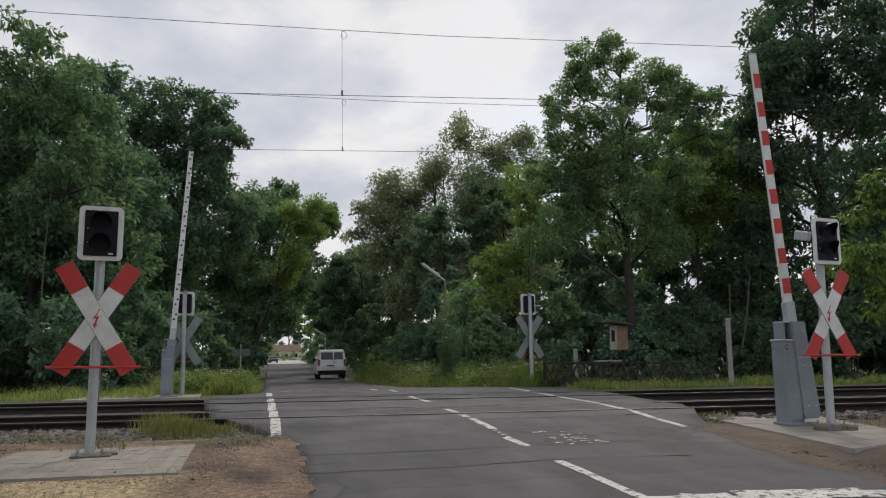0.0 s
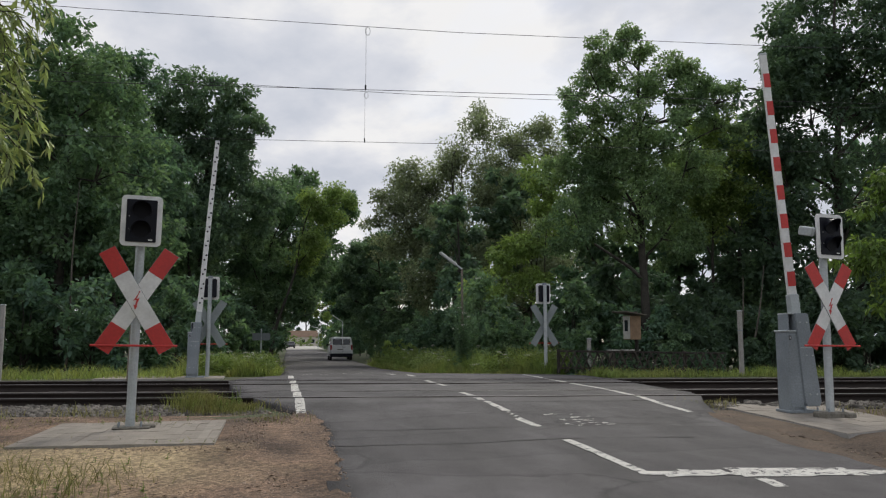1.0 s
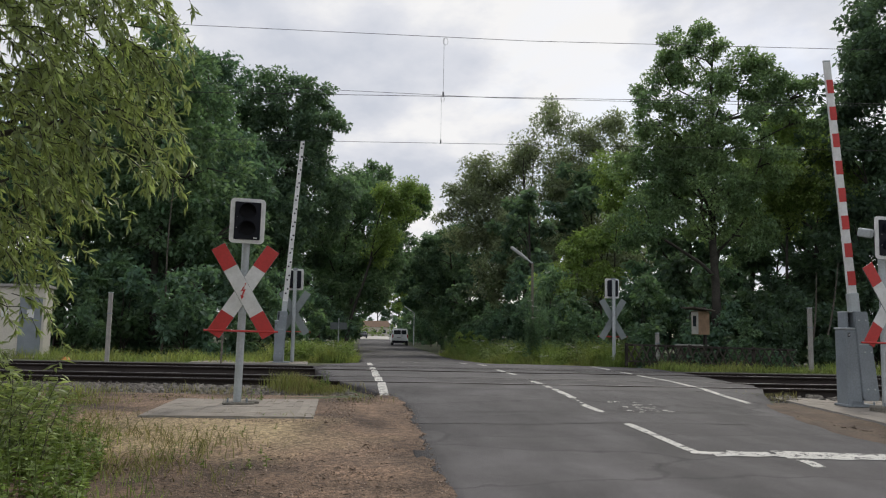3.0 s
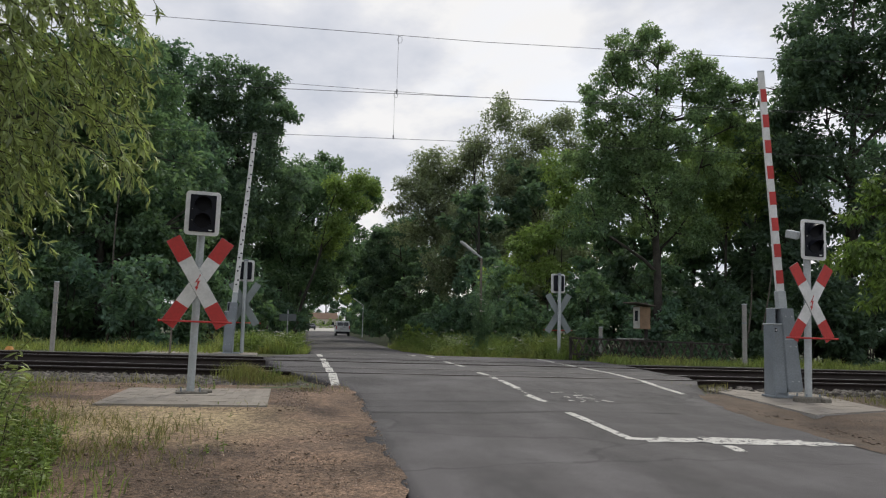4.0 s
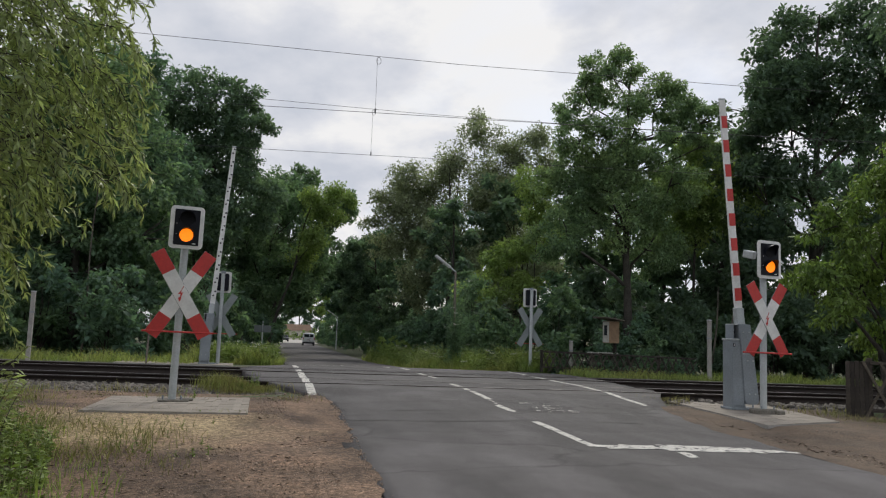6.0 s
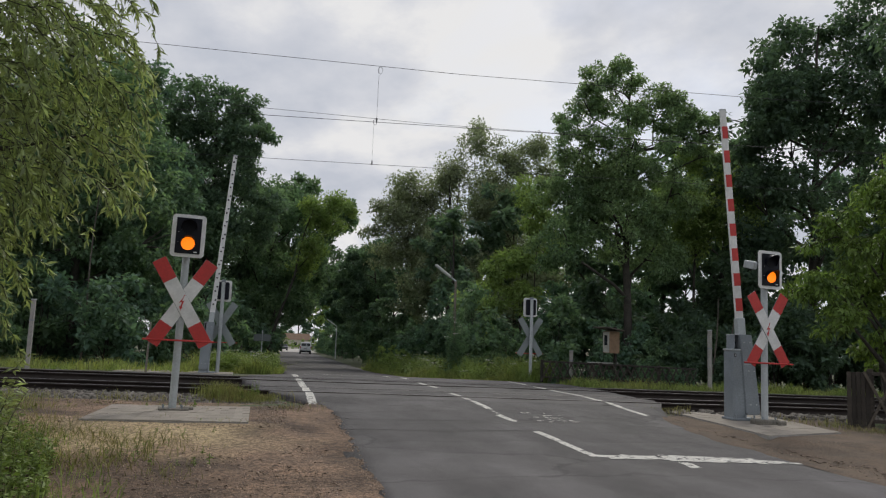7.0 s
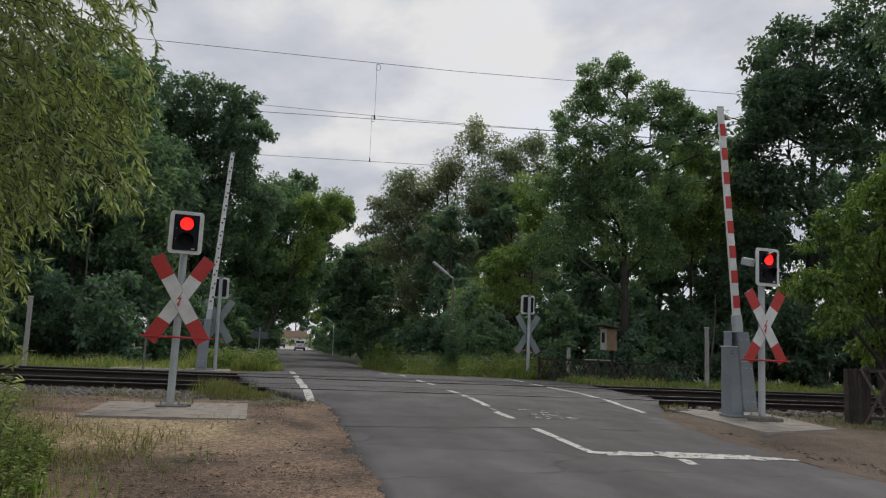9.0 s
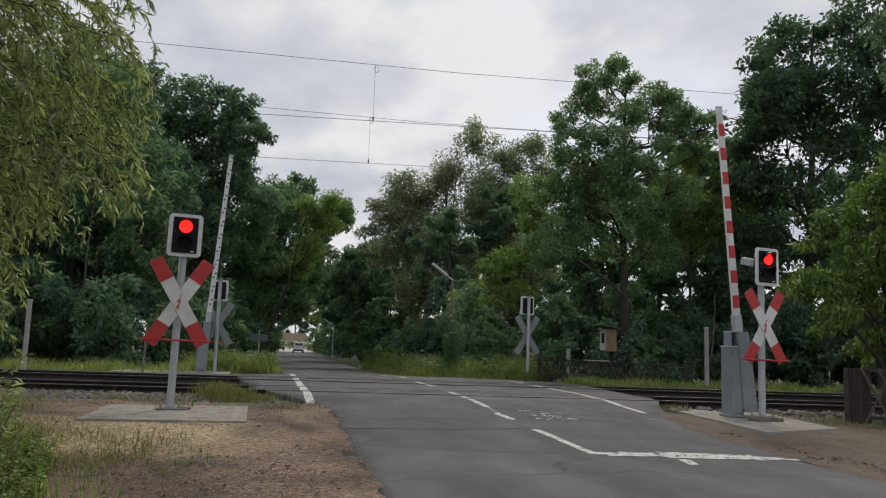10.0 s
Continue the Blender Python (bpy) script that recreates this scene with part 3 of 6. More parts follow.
def build_infill():
    """Darker tarred strips along the rails where they cross the road."""
    for i, (s0, w) in enumerate(((3.14, 0.16), (4.42, 0.2), (5.2, 0.9), (7.2, 0.22), (8.34, 0.2), (9.3, 0.5))):
        lo, hi = float(road_left(s0)) + 0.25, float(road_right(s0)) - 0.3
        pts = [(x, s0 + SKEW * x + 0.02 * math.sin(2 * x + i)) for x in np.linspace(lo, hi, 16)]
        tagged(strip("tarred_strip", pts, w, M["infill"], None, thick=0.0035, wob=0.025, seed=300 + i), "dark tarred asphalt strip beside the rails", "road patch", kind="structure")


build_infill()


def build_verges():
    def verge(name, x0, x1, s0, s1, label, seed, earth="dirt"):
        """x0, x1: functions of s."""
        ss, u = np.arange(s0, s1, 0.12), np.linspace(0, 1, 60)
        S, U = np.meshgrid(ss, u, indexing="ij")
        X = x0(S) + (x1(S) - x0(S)) * U
        Y = S + SKEW * X
        nz = np.array([noise.noise((x * 1.3, y * 1.3, seed)) * 0.03 + noise.noise((x * 5, y * 5, seed)) * 0.012 for x, y in zip(X.ravel(), Y.ravel())]).reshape(X.shape)
        fall = np.minimum((U if X.mean() < 0 else 1 - U) * 12, 1) * np.minimum(np.minimum(S - s0, s1 - S) * 2, 1)
        mound = 0.1 * np.exp(-((S + 1.5) / 2.0) ** 2) * np.clip((np.abs(X) - 2.9) / 0.7, 0, 1)
        Z = prof(S) - 0.052 + (0.03 + mound) * fall + nz * fall
        near_road = np.clip(1 - np.abs(X - (road_left(S) if X.mean() < 0 else road_right(S))) / 0.5, 0, 1)
        Z = Z + 0.03 * near_road * (S < s1 - 0.3) - 0.8 * nz * near_road * fall
        Z = np.where(np.abs(X) > 3.1, np.minimum(Z, -0.024 + 0.25 * nz.clip(-0.03, 0.02)), Z)
        n, m = len(u), len(ss)
        i = (np.arange(m - 1)[:, None] * n + np.arange(n - 1)[None, :]).ravel()
        tagged(mesh_of(name, np.stack([X, Y, Z], -1).reshape(-1, 3), np.stack([i, i + 1, i + 1 + n, i + n], -1), M[earth], smooth=True), label, "dirt verge", kind="structure")
    verge("verge_left", lambda s: -9.5 + 0.3 * np.sin(s), lambda s: road_left(s) + 0.09 + 0.05 * np.sin(s * 4.3) + 0.04 * np.sin(s * 11.0), -16, 1.35, "brown gravelly dirt verge with a pale sandy spread", 3)
    verge("verge_right", lambda s: road_right(s) - 0.12, lambda s: np.where(s > -4.5, 6.5, 4.6) + 0.25 * np.sin(s * 1.3) + 0.2 * np.sin(s * 3.1), -16, 1.6, "dark brown dirt verge with gravel, litter and painted tree shade", 9, "soil")


build_verges()

# ---- railway ----


def along(s, x):
    """Track coordinates: across the track from the road's centre, along it."""
    return x, s + SKEW * x


def build_tracks():
    half = 70.0
    c, sn = math.cos(math.atan(SKEW)), math.sin(math.atan(SKEW))
    profile = [(-0.075, -0.15), (0.075, -0.15), (0.075, -0.135), (0.012, -0.115), (0.012, -0.045), (0.036, -0.035), (0.036, -0.002), (-0.036, -0.002), (-0.036, -0.035), (-0.012, -0.045), (-0.012, -0.115), (-0.075, -0.135)]
    for ci, cy in enumerate(TRACK_Y):
        track = thing("railway_track", pose(0, 0, 0), "rusty steel rails on dark tarred sleepers", "railway track", "tracks")
        for side in (-1, 1):
            r = cy + side * GAUGE / 2
            v, f = [], []
            for e, x in enumerate((-half, half)):
                for dy, dz in profile:
                    v.append((x * c - dy * sn, r + x * sn + dy * c, RAIL_Z[ci] + dz))
            n = len(profile)
            for i in range(n):
                f.append((i, (i + 1) % n, n + (i + 1) % n, n + i))
            mesh_of("rail", v, f, M["rail"], track)
            hv = []
            for x in (-half, half):
                for dy, dz in ((-0.03, -0.004), (0.03, -0.004), (0.027, 0.002), (-0.027, 0.002)):
                    hv.append((x * c - dy * sn, r + x * sn + dy * c, RAIL_Z[ci] + dz))
            tagged(mesh_of("rail_head", hv, [(0, 1, 5, 4), (1, 2, 6, 5), (2, 3, 7, 6), (3, 0, 4, 7)], M["rail_head"], track), "bright worn rail head")
        bm = one_box((0, 0, 0), (0.26, 2.6, 0.16), bevel=0.012)
        first = part("sleeper", bm, M["sleeper"], track)
        xs = [x for x in np.arange(-26, 26, 0.62) if not -4.0 < x < 4.6]
        rng = random.Random(ci)
        for k, x in enumerate(xs):
            ob = first if k == 0 else new("sleeper", first.data)
            ob.parent = track
            ob.matrix_local = Matrix.Translation((x * c, cy + x * sn, RAIL_Z[ci] - 0.235 + rng.uniform(-0.008, 0.008))) @ Matrix.Rotation(math.atan(SKEW) + rng.uniform(-0.01, 0.01), 4, "Z")
    # one bed of ballast under both tracks
    xs, ss = np.concatenate([np.arange(-70, -16, 1.5), np.arange(-16, 16, 0.16), np.arange(16, 70, 1.5)]), np.arange(1.0, 10.8, 0.14)
    S, X = np.meshgrid(ss, xs, indexing="ij")
    Y = S + SKEW * X
    edge = np.clip(np.minimum(S - 1.0, 10.66 - S) / 1.0, 0, 1)
    nz = np.array([noise.noise((x * 9, y * 9, 2)) for x, y in zip(X.ravel(), Y.ravel())]).reshape(X.shape)
    Z = -0.16 + edge * (0.13 + 0.008 * (S - 3)) + nz * 0.03 * (edge > 0)
    Z = np.where((X > road_left(S) + 0.2) & (X < road_right(S) - 0.2), -0.3, Z)
    n, m = len(xs), len(ss)
    i = (np.arange(m - 1)[:, None] * n + np.arange(n - 1)[None, :]).ravel()
    tagged(mesh_of("ballast_bed", np.stack([X, Y, Z], -1).reshape(-1, 3), np.stack([i, i + 1, i + 1 + n, i + n], -1), M["ballast"]), "grey-brown crushed stone track ballast", "ballast", kind="structure")


build_tracks()


def stones(name, places, sizes, material, label, category, seed):
    """Many small angular stones joined into one mesh."""
    rng = np.random.default_rng(seed)
    base = np.array([(-1, -1, -0.6), (1, -1, -0.6), (1, 1, -0.6), (-1, 1, -0.6), (-0.6, -0.7, 0.6), (0.7, -0.6, 0.5), (0.6, 0.7, 0.7), (-0.7, 0.5, 0.5)], float) * 0.5
    faces = np.array([(3, 2, 1, 0), (4, 5, 6, 7), (0, 1, 5, 4), (1, 2, 6, 5), (2, 3, 7, 6), (3, 0, 4, 7)])
    n = len(places)
    v = base[None] * sizes[:, None, None] * rng.uniform(0.6, 1.3, (n, 8, 3)) * rng.uniform(0.7, 1.3, (n, 1, 3))
    a, b = rng.uniform(0, 6.28, n), rng.normal(0, 0.4, n)
    ca, sa, cb, sb = np.cos(a), np.sin(a), np.cos(b), np.sin(b)
    x, y, z = v[..., 0], v[..., 1], v[..., 2]
    y, z = y * cb[:, None] - z * sb[:, None], y * sb[:, None] + z * cb[:, None]
    x, y = x * ca[:, None] - y * sa[:, None], x * sa[:, None] + y * ca[:, None]
    v = np.stack([x, y, z], -1) + np.asarray(places)[:, None, :]
    f = faces[None] + (np.arange(n) * 8)[:, None, None]
    return tagged(mesh_of(name, v.reshape(-1, 3), f.reshape(-1, 4), material), label, category, kind="stuff")


def build_stones():
    rng = np.random.default_rng(11)
    n = 9000
    x = np.where(rng.random(n) < 0.85, rng.uniform(-15, -3.4, n), rng.uniform(3.6, 12, n))
    s = 1.05 + rng.beta(1.2, 2.6, n) * 3.6
    keep = (x < road_left(s) - 0.1) | (x > road_right(s) + 0.15)
    x, s = x[keep], s[keep]
    z = -0.16 + np.clip((s - 1.0), 0, 1) * 0.11 + 0.03
    stones("ballast_stones", np.stack([x, s + SKEW * x, z], -1), rng.uniform(0.05, 0.13, len(x)), M["stone"], "loose dark grey crushed ballast stones beside the rails", "ballast", 12)
    n = 15000
    s = rng.uniform(-13.0, 1.6, n)
    u = rng.beta(1.0, 1.7, n) * 3.9
    x = road_left(s) + 0.12 - u
    right = rng.random(n) < 0.22
    x = np.where(right, road_right(s) + rng.beta(1, 2.5, n) * 2.2, x)
    on_road = (x > road_left(s)) & (x < road_right(s))
    z = prof(s) - 0.012 + 0.02 * on_road
    z = np.where((s > -2.6) & (np.abs(x) > 3.4), -0.018, z)
    keep = ~(((x < -3.85) & (x > -6.1) & (s > -2.3)) | ((x > 3.2) & (x < 5.8) & (s > -2.3)))
    x, s, z, n = x[keep], s[keep], z[keep], int(keep.sum())
    stones("verge_gravel", np.stack([x, s + SKEW * x, z], -1), rng.uniform(0.004, 0.017, n) * (1 + 1.2 * (rng.random(n) < 0.05)), M["pebble"], "small brown and grey gravel scattered on the verge", "gravel", 13)


build_stones()


def build_wires():
    c, sn = math.cos(math.atan(SKEW)), math.sin(math.atan(SKEW))
    for cy, dy in ((TRACK_Y[0], -1.79), (TRACK_Y[1], -1.38)):
        line = thing("overhead_line", pose(0, 0, 0), "thin dark overhead contact wire under its carrying wire", "overhead line", "overhead lines")
        for name, h, sag, r, rise in (("contact_wire", 5.84, 0.0, 0.0054, 0.0), ("carrying_wire", 7.08, 0.0016, 0.0052, -0.026)):
            xs = np.arange(-70, 71, 7.0)
            f = lambda x: (x * c, cy + x * sn, h + sag * (x - dy) ** 2 + rise * (x - dy))
            tubes(name, [([f(x) for x in xs], [r] * len(xs))], M["wire"], line)
        for x in (dy, dy - 17, dy + 17):
            bm = bmesh.new()
            p = (x * c, cy + x * sn)
            top = 7.08 + 0.0016 * (x - dy) ** 2 - 0.026 * (x - dy)
            rod(bm, (*p, 5.84), (*p, top), 0.0032, sides=5)
            rod(bm, (p[0], p[1], 5.83), (p[0], p[1], 5.93), 0.018, sides=6)
            for k in range(8):
                a0, a1 = k * math.pi / 4, (k + 1) * math.pi / 4
                q = lambda a: (p[0] + 0.03 + 0.05 * math.cos(a), p[1], top - 0.08 + 0.08 * math.sin(a))
                rod(bm, q(a0), q(a1), 0.004, sides=4)
            part("dropper", bm, M["wire"], line)


build_wires()

# ---- signals and barriers ----


def crossing_signal(m, label, concrete_foot=False, side_lamp=False, cross=1.0):
    """Light signal over a cross, facing -y, post at the origin."""
    sig = thing("crossing_signal", m, label, "crossing signal", "crossing signals")
    bm = rod(bmesh.new(), (0, 0, 0), (0, 0, 2.84), 0.056, sides=18)
    part("post", bm, M["galv"], sig, smooth=False)
    foot = bmesh.new()
    if concrete_foot:
        box(foot, (0.0, 0, 0.04), (0.38, 0.3, 0.1), bevel=0.02)
        rot = Matrix.Rotation(0.2, 4, "Z")
        box(foot, (0.2, -0.1, 0.03), (0.2, 0.18, 0.1), rot, bevel=0.02)
        box(foot, (0, 0, 0.085), (0.32, 0.26, 0.02), bevel=0.004)
        part("foot", foot, M["footing"], sig, "rough concrete footing block")
        z0 = 0.095
    else:
        box(foot, (0.02, 0, 0.012), (0.44, 0.34, 0.03), bevel=0.012)
        box(foot, (0.2, 0.04, 0.02), (0.16, 0.2, 0.04), Matrix.Rotation(0.3, 4, "Z"), bevel=0.012)
        part("foot", foot, M["footing"], sig, "rough dark concrete footing")
        z0 = 0.022
    for x in (-0.13, 0.13):
        for y in (-0.1, 0.1):
            part("bolt", rod(bmesh.new(), (x, y, z0), (x, y, z0 + 0.05), 0.014, sides=6), M["galv_dull"], sig)
    # signal head
    head = part("backboard", plate(rounded(0.49, 0.645, 0.06, 0, 2.588), 0.02, -0.15), M["white"], sig, "white rounded contrast board")
    part("dark_panel", plate(rounded(0.364, 0.54, 0.012, 0, 2.588), 0.016, -0.165), M["black"], head, "black signal panel")
    part("housing", one_box((0, -0.075, 2.588), (0.35, 0.12, 0.53), bevel=0.03), M["black"], head)
    bm = bmesh.new()
    rod(bm, (0, -0.02, 2.865), (0, -0.02, 2.925), 0.075, 0.06, sides=14)
    part("cap", bm, M["galv_dull"], head)
    for z in (2.72, 2.47):
        part("lens", rod(bmesh.new(), (0, -0.166, z), (0, -0.172, z), 0.1, sides=28), M["lens_off"], head)
        bm = bmesh.new()
        n, inner = 18, []
        for k in range(n + 1):
            a = radians(-25 + 230 * k / n)
            inner.append((math.cos(a), math.sin(a)))
        for (c0, s0), (c1, s1), k in zip(inner, inner[1:], range(n)):
            d0 = 0.14 * math.sin(math.pi * k / n) ** 2 + 0.02
            d1 = 0.14 * math.sin(math.pi * (k + 1) / n) ** 2 + 0.02
            q = [(0.112 * c0, -0.165, z + 0.112 * s0), (0.112 * c1, -0.165, z + 0.112 * s1), (0.112 * c1, -0.165 - d1, z + 0.112 * s1 - 0.01), (0.112 * c0, -0.165 - d0, z + 0.112 * s0 - 0.01)]
            o = [(0.119 * c0, -0.165, z + 0.119 * s0), (0.119 * c1, -0.165, z + 0.119 * s1), (0.119 * c1, -0.165 - d1, z + 0.119 * s1 - 0.01), (0.119 * c0, -0.165 - d0, z + 0.119 * s0 - 0.01)]
            qi, qo = [bm.verts.new(p) for p in q], [bm.verts.new(p) for p in o]
            bm.faces.new(qi); bm.faces.new(qo[::-1]); bm.faces.new((qi[3], qi[2], qo[2], qo[3]))
        part("visor", bm, M["black"], head, "black visor hood")
    part("type_plate", one_box((0.115, -0.169, 2.345), (0.05, 0.006, 0.016)), M["white"], head)
    for z in (2.64, 2.48):
        part("rivet", one_box((-0.145, -0.168, z), (0.008, 0.006, 0.008)), M["white"], head)
    # the cross
    k = cross
    for sgn, dy in ((1, 0.0), (-1, -0.012)):
        rot = Matrix.Rotation(radians(31.7 * sgn), 4, "Y")
        c = (0, -0.085 + dy, 1.585)
        arm = part("cross_arm", one_box(c, (0.205 * k, 0.008, 0.76 * k), rot, bevel=0.002), M["white"], sig, "white reflective arm with red ends")
        for e in (-1, 1):
            off = rot @ Vector((0, 0, e * 0.5545 * k))
            part("red_end", one_box((off.x, c[1], c[2] + off.z), (0.205 * k, 0.008, 0.349 * k), rot, bevel=0.002), M["red"], arm)
        part("arm_rim", one_box((0, c[1] + 0.008, 1.585), (0.213 * k, 0.006, 1.464 * k), rot), M["sign_back"], arm)
    bolt = [(0.035, 0.115), (-0.045, -0.005), (-0.005, 0.005), (-0.02, -0.06), (-0.04, -0.055), (-0.018, -0.12), (0.012, -0.062), (-0.004, -0.064), (0.03, 0.03), (-0.008, 0.018), (0.02, 0.115)]
    part("flash_sign", plate([(x, 1.585 + z) for x, z in bolt], 0.003, -0.106), M["red"], sig, "red lightning flash")
    part("red_bar", rod(bmesh.new(), (-0.51, -0.105, 1.02), (0.51, -0.105, 1.02), 0.014, sides=8), M["red"], sig, "thin red crossbar")
    for z in (1.5, 1.66):
        part("clamp", one_box((0, -0.035, z), (0.125, 0.09, 0.03), bevel=0.006), M["galv_dull"], sig)
    if side_lamp:
        bm = rod(bmesh.new(), (-0.3, -0.02, 2.62), (-0.2, -0.02, 2.6), 0.015, sides=8)
        part("side_bracket", bm, M["galv_dull"], sig)
        part("side_box", one_box((-0.33, -0.05, 2.66), (0.11, 0.2, 0.13), Matrix.Rotation(0.25, 4, "X") @ Matrix.Rotation(0.4, 4, "Z"), bevel=0.015), M["galv"], sig, "small grey detector box")
    return sig


def glow_lamp(sig, name, z, material, label):
    """The lit disc inside a signal head; while dark it sits back in the housing."""
    bm = rod(bmesh.new(), (0, 0, z), (0, -0.006, z), 0.099, sides=28)
    return part(name, bm, material, sig, label)


signal_left = crossing_signal(pose(-5.08, 0.0, 0, 0, 0.7, 8), "grey post with signal head and red-white warning cross on pavers")
signal_right = crossing_signal(pose(4.42, -0.55, -0.01, 0, 0.6, 8), "grey post with signal head and red-white warning cross on concrete foot", True, True, 0.94)
signal_far_left = crossing_signal(pose(-5.19, 12.35, -0.02, 0, 0, 180), "grey signal post with warning cross from behind, beside barrier")
signal_far_right = crossing_signal(pose(4.98, 13.2, 0.0, 0, 0, 184), "grey signal post with warning cross from behind in tall grass")
LAMPS = [(glow_lamp(s, "amber_lamp", 2.47, M["amber"], "round amber signal lamp"), glow_lamp(s, "red_lamp", 2.72, M["redlamp"], "round red signal lamp")) for s in (signal_left, signal_right)]


def barrier(m, label, lean, length, dotted, cab_x=-0.13, cab_w=0.23):
    """Raised half barrier: machine cabinet, fork housing, counterweight cover and arm; the arm leans by that many degrees to -x."""
    bar = thing("level_crossing_barrier", m, label, "barrier", "barriers")
    sg = 1 if lean > 0 else -1
    part("base_plate", one_box((-0.02, 0, 0.02), (0.5, 0.42, 0.04), bevel=0.008), M["galv_dull"], bar)
    cab = part("cabinet", one_box((cab_x, 0, 0.62), (cab_w, 0.34, 1.2), bevel=0.015), M["galv_dull"], bar, "tall grey machine cabinet")
    part("lid", one_box((cab_x, 0, 1.228), (cab_w + 0.025, 0.365, 0.03), bevel=0.01), M["galv"], cab)
    part("cabinet_door", one_box((cab_x, -0.174, 0.63), (cab_w - 0.03, 0.012, 1.1), bevel=0.004), M["galv_dull"], cab)
    part("lock", rod(bmesh.new(), (cab_x + 0.1, -0.18, 0.75), (cab_x + 0.1, -0.195, 0.75), 0.014, sides=10), M["black"], cab)
    part("number_tag", one_box((cab_x - 0.08, -0.183, 1.13), (0.035, 0.006, 0.06)), M["black"], cab, "small black tag with a pale bar")
    part("tag_bar", one_box((cab_x - 0.08, -0.188, 1.13), (0.012, 0.004, 0.035)), M["white"], cab)
    for x in (cab_x - cab_w / 2 + 0.02, cab_x + cab_w / 2 - 0.02):
        part("anchor", rod(bmesh.new(), (x, -0.205, 0.03), (x, -0.205, 0.11), 0.016, sides=7), M["galv_dull"], bar)
    # open fork housing round the pivot
    fork = part("fork_housing", one_box((cab_x + 0.03, 0.13, 1.36), (0.2, 0.02, 0.26)), M["galv_dull"], bar, "open grey fork housing")
    part("fork_cheek", one_box((cab_x - 0.065, 0.0, 1.36), (0.02, 0.27, 0.26), bevel=0.004), M["galv_dull"], fork)
    part("fork_cheek", one_box((cab_x + 0.125, 0.0, 1.36), (0.02, 0.27, 0.26), bevel=0.004), M["galv_dull"], fork)
    part("fork_top", one_box((cab_x + 0.03, 0.0, 1.495), (0.21, 0.29, 0.02), bevel=0.004), M["galv"], fork)
    part("pivot_shaft", rod(bmesh.new(), (cab_x - 0.05, 0.02, 1.36), (cab_x + 0.11, 0.02, 1.36), 0.04, sides=14), M["black"], fork)
    tilt = Matrix.Rotation(radians(-lean), 4, "Y")
    cover = part("counterweight_cover", bmesh.new(), M["galv_dull"], bar, "slanted grey counterweight cover")
    bm = bmesh.new()
    outline = [(-0.12 * sg, 1.5), (-0.03 * sg, 0.16), (0.01 * sg, 0.1), (0.22 * sg, 0.1), (0.25 * sg, 0.16), (0.1 * sg, 1.5)]
    f = bm.faces.new([bm.verts.new((x, -0.2, z)) for x, z in outline])
    ext = bmesh.ops.extrude_face_region(bm, geom=[f])["geom"]
    bmesh.ops.translate(bm, vec=(0, 0.24, 0), verts=[g for g in ext if isinstance(g, bmesh.types.BMVert)])
    bmesh.ops.recalc_face_normals(bm, faces=bm.faces)
    bmesh.ops.bevel(bm, geom=bm.edges[:], offset=0.012, segments=2, affect="EDGES")
    bm.to_mesh(cover.data); bm.free()
    for x, z in ((-0.05, 1.36), (0.06, 1.36), (0.03, 0.86), (0.13, 0.86), (0.06, 0.28), (0.17, 0.28)):
        part("bolt", rod(bmesh.new(), (x * sg, -0.2, z), (x * sg, -0.214, z), 0.013, sides=6), M["galv"], cover)
    part("cover_seam", one_box((0.045 * sg, -0.202, 0.98), (0.2, 0.008, 0.012)), M["galv"], cover)
    arm_m = Matrix.Translation((0.0, 0, 1.42)) @ tilt
    arm = part("barrier_arm", bmesh.new(), M["white"], bar, "tapering white barrier arm with red bands")
    me = arm.data
    bm = bmesh.new()
    w = lambda t: (0.074 * (1 - 0.2 * t), 0.024 * (1 - 0.2 * t))
    lo, hi = w(0), w(1)
    vs = [bm.verts.new((sx * a, sy * b, z)) for (a, b), z in ((lo, 0.28), (hi, length)) for sx, sy in ((-1, -1), (1, -1), (1, 1), (-1, 1))]
    for i in range(4):
        j = (i + 1) % 4
        bm.faces.new((vs[i], vs[j], vs[4 + j], vs[4 + i]))
    bm.faces.new(vs[3::-1]); bm.faces.new(vs[4:])
    bmesh.ops.bevel(bm, geom=bm.edges[:], offset=0.006, segments=1, affect="EDGES")
    bm.to_mesh(me); bm.free()
    arm.matrix_local = arm_m
    part("arm_socket", one_box((0, 0, 0.2), (0.155, 0.13, 0.36), bevel=0.012), M["galv"], arm, "galvanised arm socket")
    z, k = 0.62, 0
    while z < length - 0.1:
        t = (z - 0.28) / (length - 0.28)
        a, b = w(t)
        if dotted:
            for x, dz in ((-0.3, 0.0), (0.3, 0.13)):
                part("bolt_hole", rod(bmesh.new(), (x * a + 0.01, -b - 0.004, z + dz), (x * a + 0.01, -b + 0.004, z + dz), 0.027, sides=10), M["black"], arm)
            z += 0.40
        else:
            bm = bmesh.new()
            box(bm, (0.11 * a, -b - 0.001, z), (1.76 * a, 0.008, 0.228))
            box(bm, (a + 0.001, 0.0, z), (0.008, 2 * b - 0.01, 0.225))
            part("red_band", bm, M["red"], arm)
            z += 0.455
        k += 1
    part("tip_cap", one_box((0, 0, length + 0.012), (2.1 * hi[0], 2.1 * hi[1], 0.03), bevel=0.006), M["galv"], arm)
    return bar


